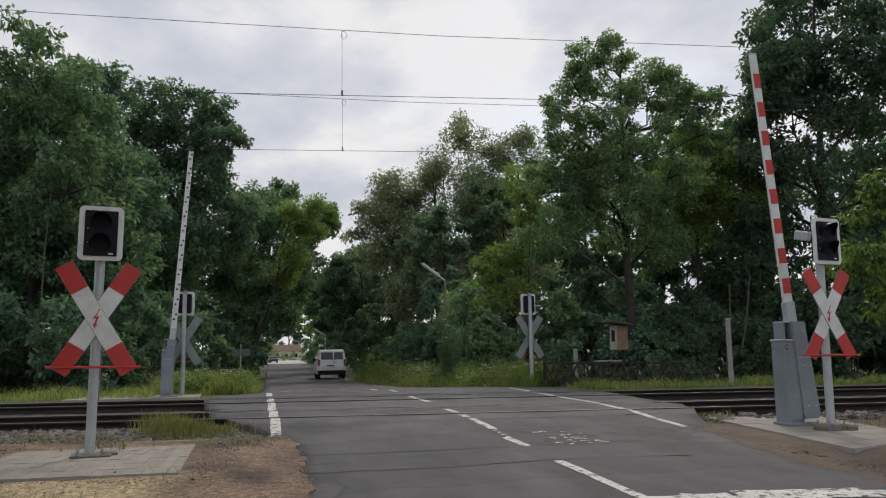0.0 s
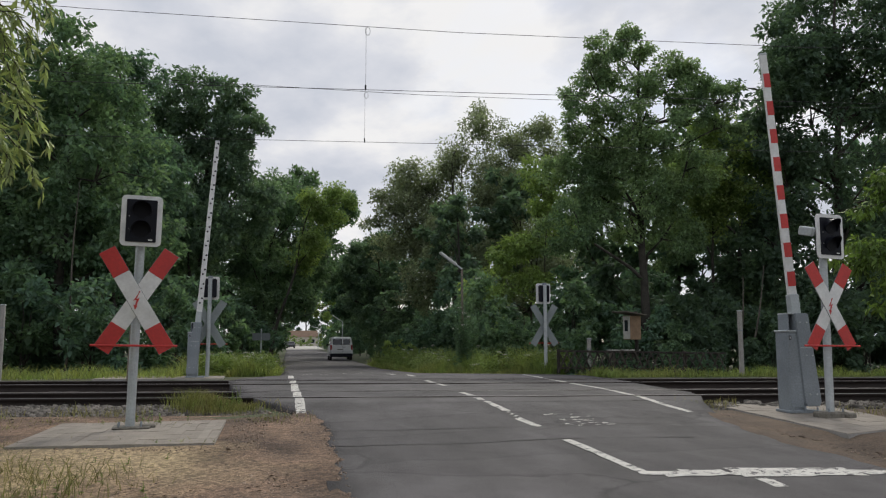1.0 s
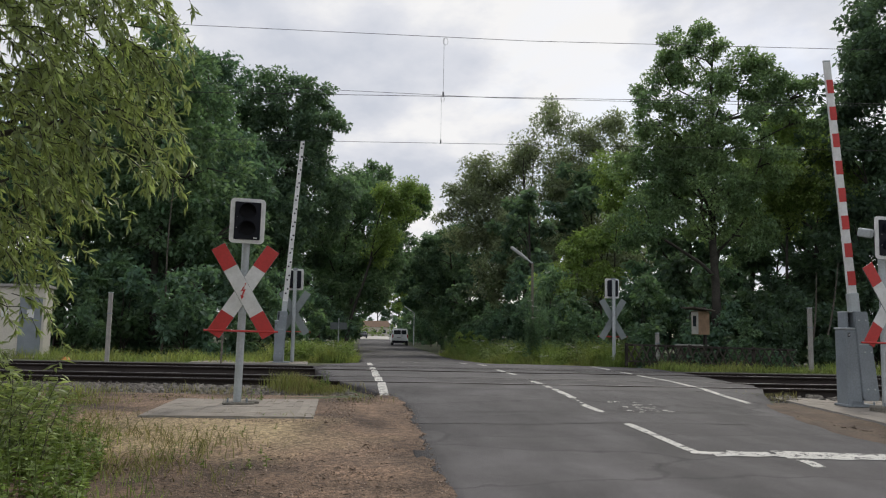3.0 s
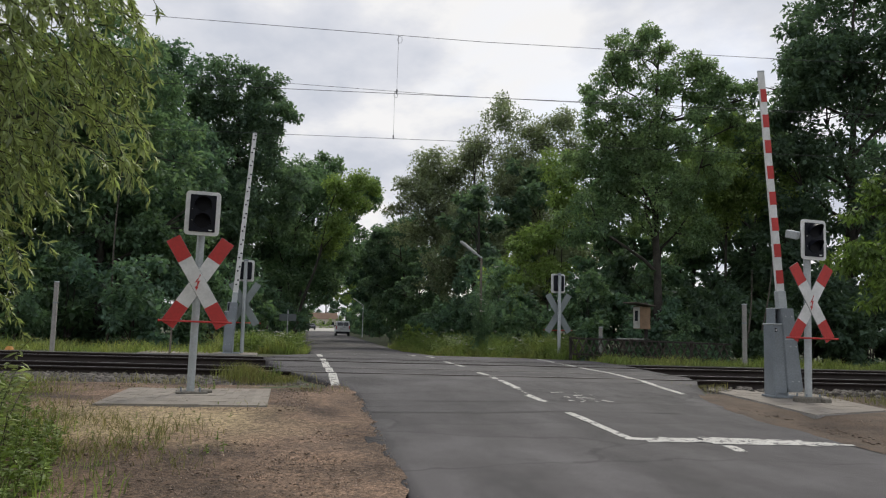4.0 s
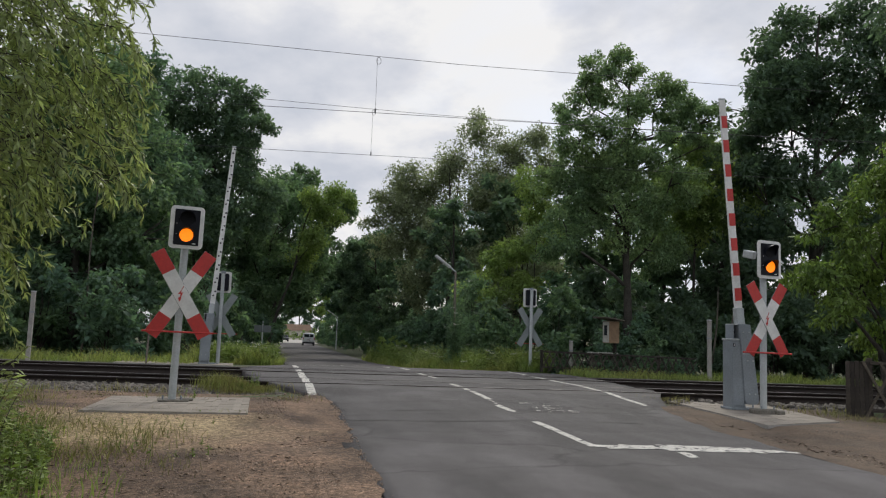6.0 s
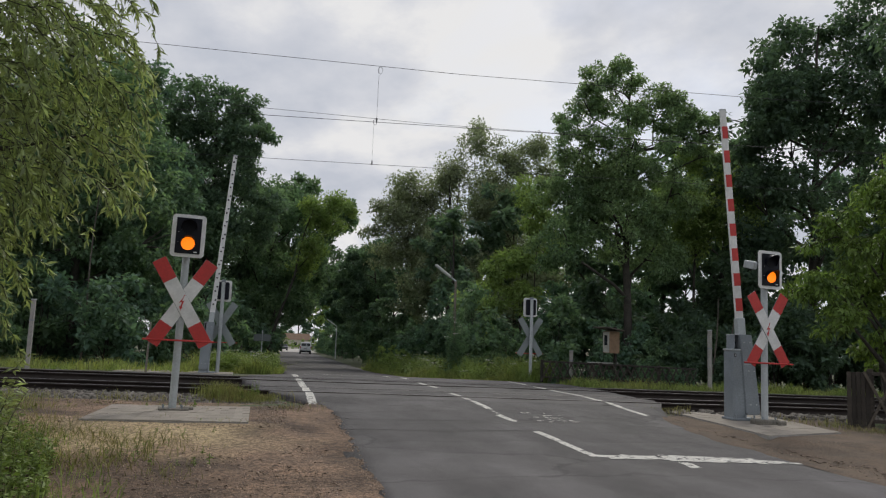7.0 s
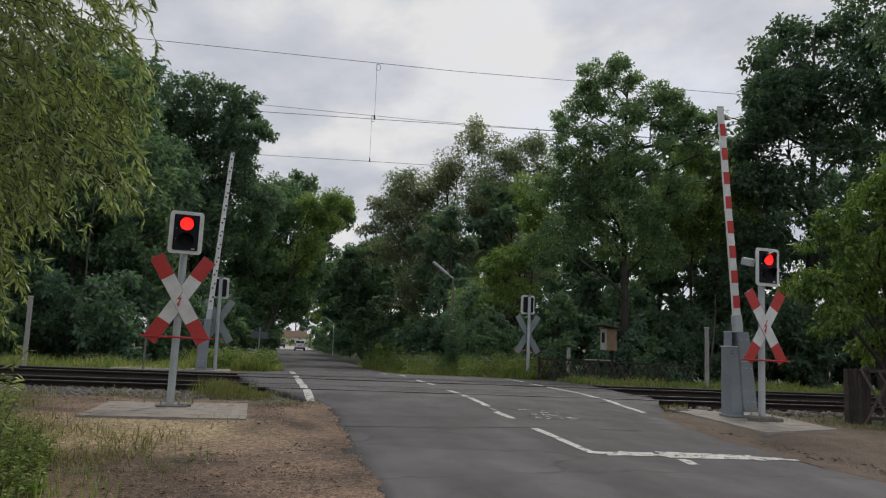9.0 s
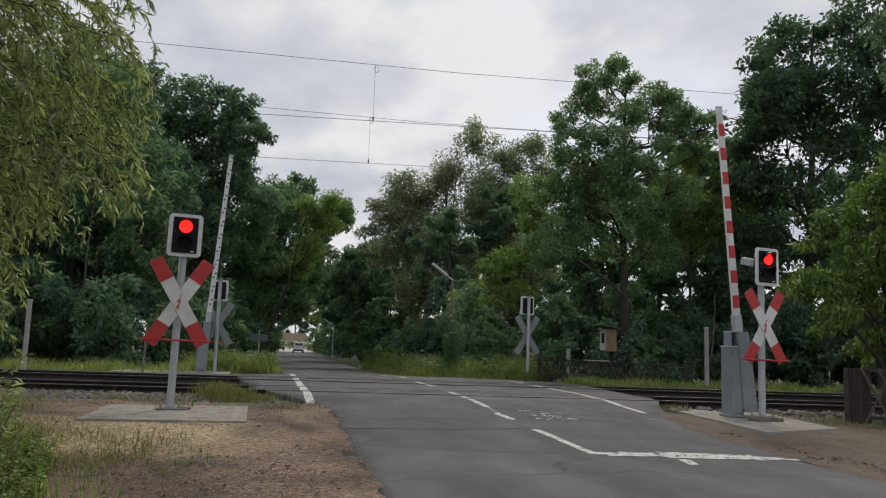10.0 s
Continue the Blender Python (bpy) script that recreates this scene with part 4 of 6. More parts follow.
barrier_right = barrier(pose(4.53, 0.28, 0.0, 0, 0, -4), "raised red and white half barrier on grey machine cabinet", 4.3, 4.23, False)
barrier_left = barrier(pose(-5.46, 12.1, 0.09, 0, 0, 0), "raised white half barrier with bolt holes on grey machine cabinet", -3.9, 5.22, True, -0.1, 0.28)


def pavers(name, corners, z, nx, ny, label):
    """A small paved platform: an edging slab with single pavers on it."""
    base = thing(name, pose(0, 0, 0), label, "pavement")
    base["kind"] = "structure"
    P = [Vector((*c, 0)) for c in corners]
    at = lambda u, v: (P[0] * (1 - u) + P[1] * u) * (1 - v) + (P[3] * (1 - u) + P[2] * u) * v
    bm = bmesh.new()
    lo, hi = [bm.verts.new((p.x, p.y, z - 0.3)) for p in P], [bm.verts.new((p.x, p.y, z - 0.006)) for p in P]
    bm.faces.new(hi)
    for i in range(4):
        bm.faces.new((lo[i], lo[(i + 1) % 4], hi[(i + 1) % 4], hi[i]))
    part("bedding", bm, M["concrete"], base)
    rng = random.Random(name)
    for i in range(nx):
        for j in range(ny):
            g = 0.004
            bm = bmesh.new()
            u0, u1, v0, v1 = i / nx, (i + 1) / nx, j / ny, (j + 1) / ny
            q = [at(u0, v0), at(u1, v0), at(u1, v1), at(u0, v1)]
            c = sum(q, Vector()) / 4
            q = [p + (c - p).normalized() * g for p in q]
            dz = rng.uniform(-0.003, 0.003)
            a, b = [bm.verts.new((p.x, p.y, z - 0.02)) for p in q], [bm.verts.new((p.x, p.y, z + dz)) for p in q]
            bm.faces.new(b)
            for k in range(4):
                bm.faces.new((a[k], a[(k + 1) % 4], b[(k + 1) % 4], b[k]))
            part("paver", bm, M["paving"], base)


# ---- posts, boxes and fences beyond the tracks ----


def concrete_post(x, y, z, h, label):
    p = thing("marker_post", pose(x, y, z), label, "post", "marker posts")
    part("shaft", one_box((0, 0, h / 2), (0.11, 0.11, h), bevel=0.012), M["concrete"], p)
    part("top", one_box((0, 0, h + 0.012), (0.13, 0.13, 0.03), bevel=0.01), M["galv"], p)
    part("band", one_box((0, 0, h * 0.72), (0.125, 0.125, 0.03)), M["galv_dull"], p)


def notice_box():
    b = thing("notice_box", pose(7.6, 12.5, 0.1, 0, 0, 24), "wooden notice box with small roof on a post", "notice box")
    part("post", one_box((0.3, 0.09, 0.95), (0.09, 0.09, 1.95), bevel=0.008), M["wood_dark"], b)
    part("case", one_box((0.0, 0, 1.4), (0.5, 0.3, 0.74), bevel=0.01), M["wood"], b, "brown wooden case")
    part("front", one_box((-0.258, 0, 1.4), (0.02, 0.27, 0.7), bevel=0.004), M["wood_pale"], b, "pale painted front door")
    part("pane", one_box((-0.27, 0, 1.46), (0.008, 0.13, 0.34)), M["glass"], b)
    part("roof", one_box((-0.16, -0.04, 1.84), (0.95, 0.6, 0.035), Matrix.Rotation(0.09, 4, "Y"), bevel=0.008), M["roofing"], b, "flat felt roof")


def lattice_fence(name, a, b, h, label, pitch=0.22, posts=True, wood="wood_dark"):
    """Crossed split poles nailed to two rails, on posts."""
    a, b = Vector(a), Vector(b)
    d = b - a
    length = math.hypot(d.x, d.y)
    f = thing(name, Matrix.Translation(a) @ Matrix.Rotation(math.atan2(d.y, d.x), 4, "Z"), label, "fence")
    drop = d.z / length
    for z in (0.2 * h, 0.97 * h):
        part("rail", one_box((length / 2, 0.03, z + drop * length / 2), (length, 0.045, 0.06), Matrix.Rotation(-math.atan(drop), 4, "Y"), bevel=0.006), M["wood_dark"], f)
    if posts:
        for k in range(int(length / 2) + 1):
            x = min(length, k * 2.0)
            part("post", one_box((x, 0.09, h * 0.5 + drop * x), (0.09, 0.09, h * 1.1), bevel=0.008), M["wood_dark"], f)
    lean, n = 0.5 * h, int(length / pitch)
    meshes = []
    for sgn, y in ((1, 0.0), (-1, -0.03)):
        bm = one_box((0, y, h / 2), (0.045, 0.024, math.hypot(h, lean)), Matrix.Rotation(sgn * math.atan2(lean, h), 4, "Y"), bevel=0.005)
        meshes.append(bm)
    for sgn, bm in enumerate(meshes):
        first = part("lattice_pole", bm, M[wood], f)
        for k in range(n):
            ob = first if k == 0 else new("lattice_pole", first.data)
            ob.parent = f
            x = pitch * (k + 0.5)
            ob.matrix_local = Matrix.Translation((x, 0, drop * x))
    return f


def slat_gate(a, b, h):
    a, b = Vector(a), Vector(b)
    d = b - a
    f = thing("slat_fence", Matrix.Translation(a) @ Matrix.Rotation(math.atan2(d.y, d.x), 4, "Z"), "short fence of dark weathered upright slats, darkened for tree shade", "fence")
    n = 5
    for z in (0.25, 0.75):
        part("rail", one_box((d.length / 2, 0.03, z * h), (d.length, 0.04, 0.07)), M["wood_dark"], f)
    rng = random.Random(4)
    for k in range(n):
        part("slat", one_box((d.length * (k + 0.5) / n, 0, h / 2 + rng.uniform(-0.02, 0.02)), (d.length / n * 0.95, 0.024, h), bevel=0.006), M["wood_dark"], f)


def street_lamp(x, y, z, h, arm, label, pole="galv"):
    """arm: vector from the pole's top to the tip of the lamp head."""
    l = thing("street_lamp", pose(x, y, z), label, "street lamp", "street lamps")
    part("pole", rod(bmesh.new(), (0, 0, 0), (0, 0, h), 0.06, 0.045, sides=10), M[pole], l)
    tip = Vector((0, 0, h)) + Vector(arm)
    top = Vector((0, 0, h))
    part("bracket", rod(bmesh.new(), top, top + Vector(arm) * 0.35, 0.035, sides=8), M["galv"], l)
    d = Vector(arm)
    rot = d.to_track_quat("X", "Z").to_matrix().to_4x4()
    part("head", one_box(top + d * 0.64, (d.length * 0.78, 0.2, 0.09), rot, bevel=0.03, seg=2), M["lamp_glass"], l, "long pale lamp head")


def marker_stake():
    """Thin wooden stake beyond the tracks."""
    p = thing("marker_stake", pose(-7.04, 11.0, 0.0), "thin brown wooden stake at the trackside", "stake")
    part("shaft", rod(bmesh.new(), (0, 0, -0.1), (0.03, 0, 1.45), 0.03, 0.026, sides=7), M["pole"], p)
    part("tip", rod(bmesh.new(), (0.03, 0, 1.45), (0.031, 0, 1.5), 0.026, 0.008, sides=7), M["pole"], p)


def cable_marker():
    """Small orange cap in the grass by the far rail."""
    p = thing("cable_marker", pose(-11.1, 10.9, -0.02), "small orange marker cap in the trackside grass", "marker")
    part("stem", rod(bmesh.new(), (0, 0, 0), (0, 0, 0.16), 0.05, sides=8), M["concrete"], p)
    part("cap", rod(bmesh.new(), (0, 0, 0.15), (0, 0, 0.24), 0.12, 0.07, sides=12), M["orange"], p, "orange plastic cap")


def garden_bench():
    """Low weathered bench behind the lattice fence."""
    b = thing("garden_bench", pose(7.65, 13.3, -0.07, 0, 0, 6), "low pale weathered plank bench behind the fence", "bench")
    for y in (-0.1, 0.08):
        part("plank", one_box((0, y, 0.86), (1.05, 0.15, 0.04), bevel=0.008), M["wood_pale"], b)
    for x in (-0.42, 0.42):
        part("leg", one_box((x, 0, 0.42), (0.07, 0.3, 0.84), bevel=0.008), M["wood_grey"], b)


def sign_board():
    s = thing("road_sign", pose(-4.05, 27.5, -0.33), "grey backs of two small road signs on a post", "road sign")
    part("post", rod(bmesh.new(), (0, 0.03, 0), (0, 0.03, 2.0), 0.03, sides=8), M["galv"], s)
    for x in (-0.21, 0.21):
        part("sign_plate", one_box((x, 0, 1.62), (0.4, 0.015, 0.34), bevel=0.004), M["sign_dim"], s)


def utility_cabinet():
    c = thing("utility_cabinet", pose(-13.6, 14.2, 0.0, 0, 0, 10), "beige concrete utility cabinet with grey door", "utility cabinet")
    part("body", one_box((0, 0, 1.1), (1.5, 1.2, 2.2), bevel=0.02), M["plaster"], c)
    part("roof", one_box((0, 0, 2.24), (1.66, 1.36, 0.09), bevel=0.015), M["concrete"], c)
    door = part("door", one_box((0.36, -0.61, 1.02), (0.62, 0.03, 1.75), bevel=0.006), M["galv_dull"], c, "grey metal door")
    part("notice", one_box((0.36, -0.63, 1.4), (0.2, 0.008, 0.26)), M["white"], door)
    part("notice", one_box((-0.34, -0.605, 1.4), (0.2, 0.01, 0.26)), M["white"], c)


def house():
    h = thing("house", pose(4.6, 262, -0.45, 0, 0, 8), "pale plastered house with brown tiled roof behind hedges", "house")
    part("wall", one_box((0, 0, 1.5), (10, 9, 3.0)), M["plaster"], h)
    bm = bmesh.new()
    v = [bm.verts.new(p) for p in ((-5.4, -5, 3.0), (5.4, -5, 3.0), (5.4, 5, 3.0), (-5.4, 5, 3.0), (-5.4, 0, 5.2), (5.4, 0, 5.2))]
    for q in ((0, 1, 5, 4), (2, 3, 4, 5), (1, 2, 5), (3, 0, 4), (3, 2, 1, 0)):
        bm.faces.new([v[i] for i in q])
    part("roof", bm, M["tiles"], h)
    for x in (-3.2, 0, 3.2):
        for z in (1.6,):
            w = part("window", one_box((x, -4.5, z), (1.3, 0.12, 1.4), bevel=0.01), M["white"], h, "white framed window")
            part("pane", one_box((x, -4.57, z), (1.1, 0.03, 1.2)), M["glass"], w)


# ---- vehicles ----


def car(m, paint, label, category, kind_van):
    """Faces +y, wheels on z = 0. A van-like or a hatchback outline."""
    c = thing("van" if kind_van else "car", m, label, category)
    if kind_van:
        L_, W, outline = 4.35, 1.78, [(-2.15, 0.32), (-2.18, 0.75), (-2.13, 1.15), (-1.98, 1.78), (-1.8, 1.84), (0.35, 1.83), (0.65, 1.72), (1.25, 1.16), (2.0, 0.98), (2.15, 0.7), (2.12, 0.32)]
        shoulder = 1.12
    else:
        L_, W, outline = 4.2, 1.74, [(-2.05, 0.3), (-2.1, 0.75), (-2.0, 1.0), (-1.75, 1.36), (-1.4, 1.46), (0.1, 1.46), (0.5, 1.36), (1.1, 0.98), (1.9, 0.84), (2.08, 0.6), (2.05, 0.3)]
        shoulder = 0.95
    bm = bmesh.new()
    rings = []
    for x, top in ((-1, 0.86), (-0.97, 0.985), (-0.86, 1.0), (0.86, 1.0), (0.97, 0.985), (1, 0.86)):
        ring = []
        for y, z in outline:
            inset = 1.0 - (0.16 if kind_van else 0.26) * max(0, z - shoulder) / 0.9
            hw = W / 2 * inset
            yy = y * (1.0 if abs(x) < 0.9 else 0.975)
            zz = z if abs(x) < 0.9 else min(z, max(z for _, z in outline) * (0.975 if abs(x) < 0.99 else 0.93))
            ring.append(bm.verts.new((x * hw, yy, zz)))
        rings.append(ring)
    n = len(outline)
    for a, b in zip(rings, rings[1:]):
        for i in range(n):
            j = (i + 1) % n
            bm.faces.new((a[i], a[j], b[j], b[i]))
    bm.faces.new(rings[0][::-1]); bm.faces.new(rings[-1])
    bmesh.ops.recalc_face_normals(bm, faces=bm.faces)
    body = part("body", bm, paint, c, smooth=False)
    if kind_van:
        rot = Matrix.Rotation(-math.atan2(0.15, 0.63), 4, "X")
        part("rear_window", one_box((0, -2.065, 1.45), (1.36, 0.03, 0.46), rot, bevel=0.05, seg=2), M["glass"], body, "dark rear window")
        part("window_divider", one_box((0.1, -2.085, 1.45), (0.06, 0.02, 0.46), rot), paint, body)
        part("rear_bumper", one_box((0, -2.17, 0.42), (1.74, 0.14, 0.26), bevel=0.04, seg=2), M["black"], body, "black plastic bumper")
        for x in (-0.8, 0.8):
            part("tail_light", one_box((x, -2.13, 1.02), (0.14, 0.07, 0.42), bevel=0.02), M["tail"], body)
        part("number_plate", one_box((-0.1, -2.195, 0.86), (0.52, 0.02, 0.11)), M["white"], body)
        part("plate_bar", one_box((-0.1, -2.208, 0.86), (0.4, 0.006, 0.05)), M["black"], body)
        part("door_seam", one_box((0.12, -2.16, 0.95), (0.012, 0.05, 0.75)), M["black"], body)
        part("tailgate_handle", one_box((0.2, -2.18, 1.05), (0.18, 0.03, 0.03)), M["black"], body)
        sides = ((-1.3, 0.95), (-0.2, 0.95), (0.75, 0.75))
        zc, hh = 1.42, 0.42
    else:
        part("rear_window", one_box((0, -1.9, 1.2), (1.25, 0.03, 0.36), Matrix.Rotation(-0.6, 4, "X"), bevel=0.04), M["glass"], body)
        part("rear_bumper", one_box((0, -2.08, 0.42), (1.68, 0.12, 0.24), bevel=0.04), paint, body)
        for x in (-0.7, 0.7):
            part("tail_light", one_box((x, -2.04, 0.86), (0.26, 0.07, 0.16), bevel=0.02), M["tail"], body)
        part("number_plate", one_box((0, -2.12, 0.66), (0.52, 0.02, 0.11)), M["white"], body)
        sides = ((-0.9, 0.9), (0.1, 0.8))
        zc, hh = 1.18, 0.3
    for y, w in sides:
        for sx in (-1, 1):
            hw = W / 2 * (1.0 - (0.16 if kind_van else 0.26) * (zc - shoulder) / 0.9)
            part("side_window", one_box((sx * (hw - 0.005), y, zc), (0.03, w, hh), Matrix.Rotation(sx * -0.16, 4, "Y"), bevel=0.012), M["glass"], body)
    part("windscreen", one_box((0, 0.97 if kind_van else 0.82, 1.44 if kind_van else 1.17), (1.3, 0.03, 0.62 if kind_van else 0.5), Matrix.Rotation(0.82 if kind_van else 0.95, 4, "X")), M["glass"], body)
    for sx in (-1, 1):
        part("mirror", one_box((sx * (W / 2 + 0.07), 0.75, shoulder + 0.08), (0.18, 0.08, 0.16), bevel=0.03), M["black"], body)
    wheels = []
    for sx in (-1, 1):
        for y in (-1.35, 1.3):
            wheel = part("wheel", rod(bmesh.new(), (-0.1, 0, 0), (0.1, 0, 0), 0.315, sides=24), M["rubber"], c, "black tyre")
            wheel.location = (sx * (W / 2 - 0.1), y, 0.315)
            part("rim", rod(bmesh.new(), (sx * 0.1, 0, 0), (sx * 0.112, 0, 0), 0.2, sides=16), M["rim"], wheel)
            wheels.append(wheel)
    return c, wheels


pavers("paved_platform_left", [(-6.02, -1.6), (-3.94, -1.68), (-3.97, 0.86), (-6.05, 0.78)], 0.0, 20, 6, "small platform of pale grey concrete pavers")
pavers("paved_platform_right", [(3.25, -2.35), (4.95, -1.7), (5.75, 1.35), (4.05, 2.0)], 0.0, 5, 10, "small platform of pale grey concrete pavers")
pavers("paved_platform_far", [(-8.0, 11.5), (-4.7, 11.3), (-4.75, 12.9), (-8.0, 13.1)], 0.1, 8, 4, "pale concrete platform under the far barrier")
concrete_post(9.9, 10.2, -0.05, 2.0, "slender pale concrete post in the grass")
concrete_post(-10.3, 11.8, -0.05, 2.05, "slender pale concrete post in the grass")
concrete_post(6.6, 13.6, 0.0, 1.15, "short grey post behind the lattice fence")
notice_box()
marker_stake()
cable_marker()
garden_bench()
lattice_fence("lattice_fence", (5.1, 12.32, 0.14), (10.4, 11.75, 0.06), 0.66, "low dark wooden lattice fence grown with ivy", 0.24)
lattice_fence("garden_fence", (6.46, -0.62, -0.12), (8.7, -1.75, -0.16), 1.05, "dark weathered wooden lattice garden fence", 0.27, wood="wood_grey")
slat_gate((6.14, -0.4, -0.12), (6.44, -0.6, -0.12), 1.05)
street_lamp(3.5, 18.4, -0.15, 3.95, (-0.86, -0.1, 0.6), "street lamp with long pale head on an ivy-grown pole", "pole")
street_lamp(3.95, 80, -0.45, 3.75, (-1.15, -0.2, 0.74), "slim street lamp with long pale head at the roadside")
street_lamp(4.75, 150, -0.45, 4.15, (-1.6, -0.2, 0.5), "slim street lamp with long pale head at the roadside")
street_lamp(0.0, 215, -0.45, 4.5, (0.95, -0.2, 0.4), "slim street lamp with long pale head at the roadside")
street_lamp(9.4, 220, -0.45, 5.8, (-1.3, -0.2, 0.5), "slim street lamp with long pale head at the roadside")
sign_board()
utility_cabinet()
house()

van, van_wheels = car(pose(0.95, 42.2, -0.4), M["van"], "white delivery van driving away with dark rear window", "van", True)
car(pose(-0.4, 165, -0.4, 0, 0, 182), M["dark_car"], "dark car standing at the roadside far off", "car", False)
car(pose(-1.2, 190, -0.4, 0, 0, 2), M["silver_car"], "silver car parked at the roadside far off", "car", False)

# ---- plants ----


def leaf_mesh(name, p, d, nrm, length, width, material, parent):
    """Diamond leaves at p, pointing along d, with a fold."""
    side = np.cross(d, nrm)
    side /= np.linalg.norm(side, axis=1)[:, None] + 1e-9
    up = np.cross(side, d)
    L_, W = length[:, None], width[:, None]
    mid = p + d * L_ * 0.45
    v = np.stack([p, mid + side * W / 2 + up * W * 0.12, p + d * L_ - up * L_ * 0.1, mid - side * W / 2 + up * W * 0.12], 1)
    n = len(p)
    f = np.arange(n * 4).reshape(n, 4)
    return mesh_of(name, v.reshape(-1, 3), f, material, parent)


def tree(name, base, blobs, n, leaf, material, label, category, seed, trunk_r=0.22, bark="bark", spread=0.28, flat=0.42, droop=0.3, limbs=True, hollow=0.45, group="", multi=1, lean=0.0, slim=0.58, per_clump=85):
    """blobs: (x, y, z, r) of the crown's masses, in metres from the base. n leaves in clumps over those masses, joined by limbs."""
    rng = np.random.default_rng(seed)
    t = thing(name, pose(*base), label, category, group)
    B = np.array(blobs, float)
    top = B[:, 2].max()
    ctr = B[:, :2].mean(0)
    low = max(0.6, (B[:, 2] - B[:, 3]).min() * 0.6)
    # trunk
    paths = []
    stems = []
    for k in range(multi):
        o = np.array([0, 0]) if multi == 1 else rng.normal(0, 0.35, 2)
        zs = np.linspace(-0.2, top * (0.8 if multi > 1 else 1.0), 12)
        w = (zs / top).clip(0, 1)
        pts = np.stack([o[0] + ctr[0] * w * (0.8 + 0.3 * k) + 0.12 * np.sin(zs * 0.9 + seed + k) + lean * zs, o[1] + ctr[1] * w + 0.12 * np.cos(zs * 0.7 + seed + 2 * k), zs], -1)
        r = trunk_r / multi ** 0.5 * (1 - 0.88 * w ** 0.8)
        r[0] *= 1.35
        paths.append((pts, r))
        stems.append((pts, r))
    area = B[:, 3] ** 2
    cnt = np.maximum(4, (area / area.sum() * n / per_clump).astype(int))
    clump_c, clump_r = [], []
    for (x, y, z, r), c in zip(B, cnt):
        d = unit(rng.normal(0, 1, (c, 3)))
        rad = r * rng.uniform(hollow, 1.05, c)[:, None]
        q = np.array([x, y, z]) + d * rad * [1, 1, 0.9]
        clump_c.append(q); clump_r.append(np.full(c, spread * (0.6 + 0.25 * r)))
        if limbs:
            pts, rr = stems[int(rng.integers(multi))]
            i = int(np.argmin(np.abs(pts[:, 2] - max(low, z - 0.9 * r - 0.5))))
            a, b = pts[i], np.array([x, y, z])
            mid = (a + b) / 2 + rng.normal(0, 0.15 * r, 3)
            r0 = max(0.025, min(rr[i] * 0.75, 0.06 + 0.03 * r))
            paths.append(([a, a * 0.6 + mid * 0.4 + [0, 0, 0.1], mid, b], [r0, r0 * 0.8, r0 * 0.6, r0 * 0.3]))
            for j in rng.choice(c, min(c, 4), replace=False):
                e = q[j]
                m2 = (b * 0.6 + e * 0.4) + rng.normal(0, 0.1 * r, 3)
                paths.append(([mid * 0.3 + b * 0.7, m2, e], [r0 * 0.4, r0 * 0.25, 0.008]))
    tubes("trunk", paths, M[bark], t, sides=4)
    C, R = np.concatenate(clump_c), np.concatenate(clump_r)
    keep = C[:, 2] > 0.25
    C, R = C[keep], R[keep]
    idx = rng.integers(0, len(C), n)
    off = unit(rng.normal(0, 1, (n, 3))) * (1.75 * R[idx] * rng.uniform(0.05, 1, n) ** 0.55)[:, None] * [1, 1, 0.7]
    p = C[idx] + off
    p[:, 2] = np.maximum(p[:, 2], 0.08)
    d = unit(unit(off) * 0.6 + rng.normal(0, 0.6, (n, 3)) + [0, 0, -droop])
    nrm = unit(rng.normal(0, flat, (n, 3)) + [0, 0, 1.0])
    size = leaf * rng.uniform(0.65, 1.35, n)
    crown = leaf_mesh("crown", p, d, nrm, size, size * slim, M[material], t)
    return t


def crown_of(rows, depth, base, seed, jitter=0.7):
    """Masses given as (x, z, r) in one plane at that depth become rounded crowns about the base."""
    rng = random.Random(seed)
    out = []
    for x, z, r in rows:
        out.append((x - base[0], depth - base[1] + rng.uniform(-jitter, jitter) * r, z - base[2], r))
    return out


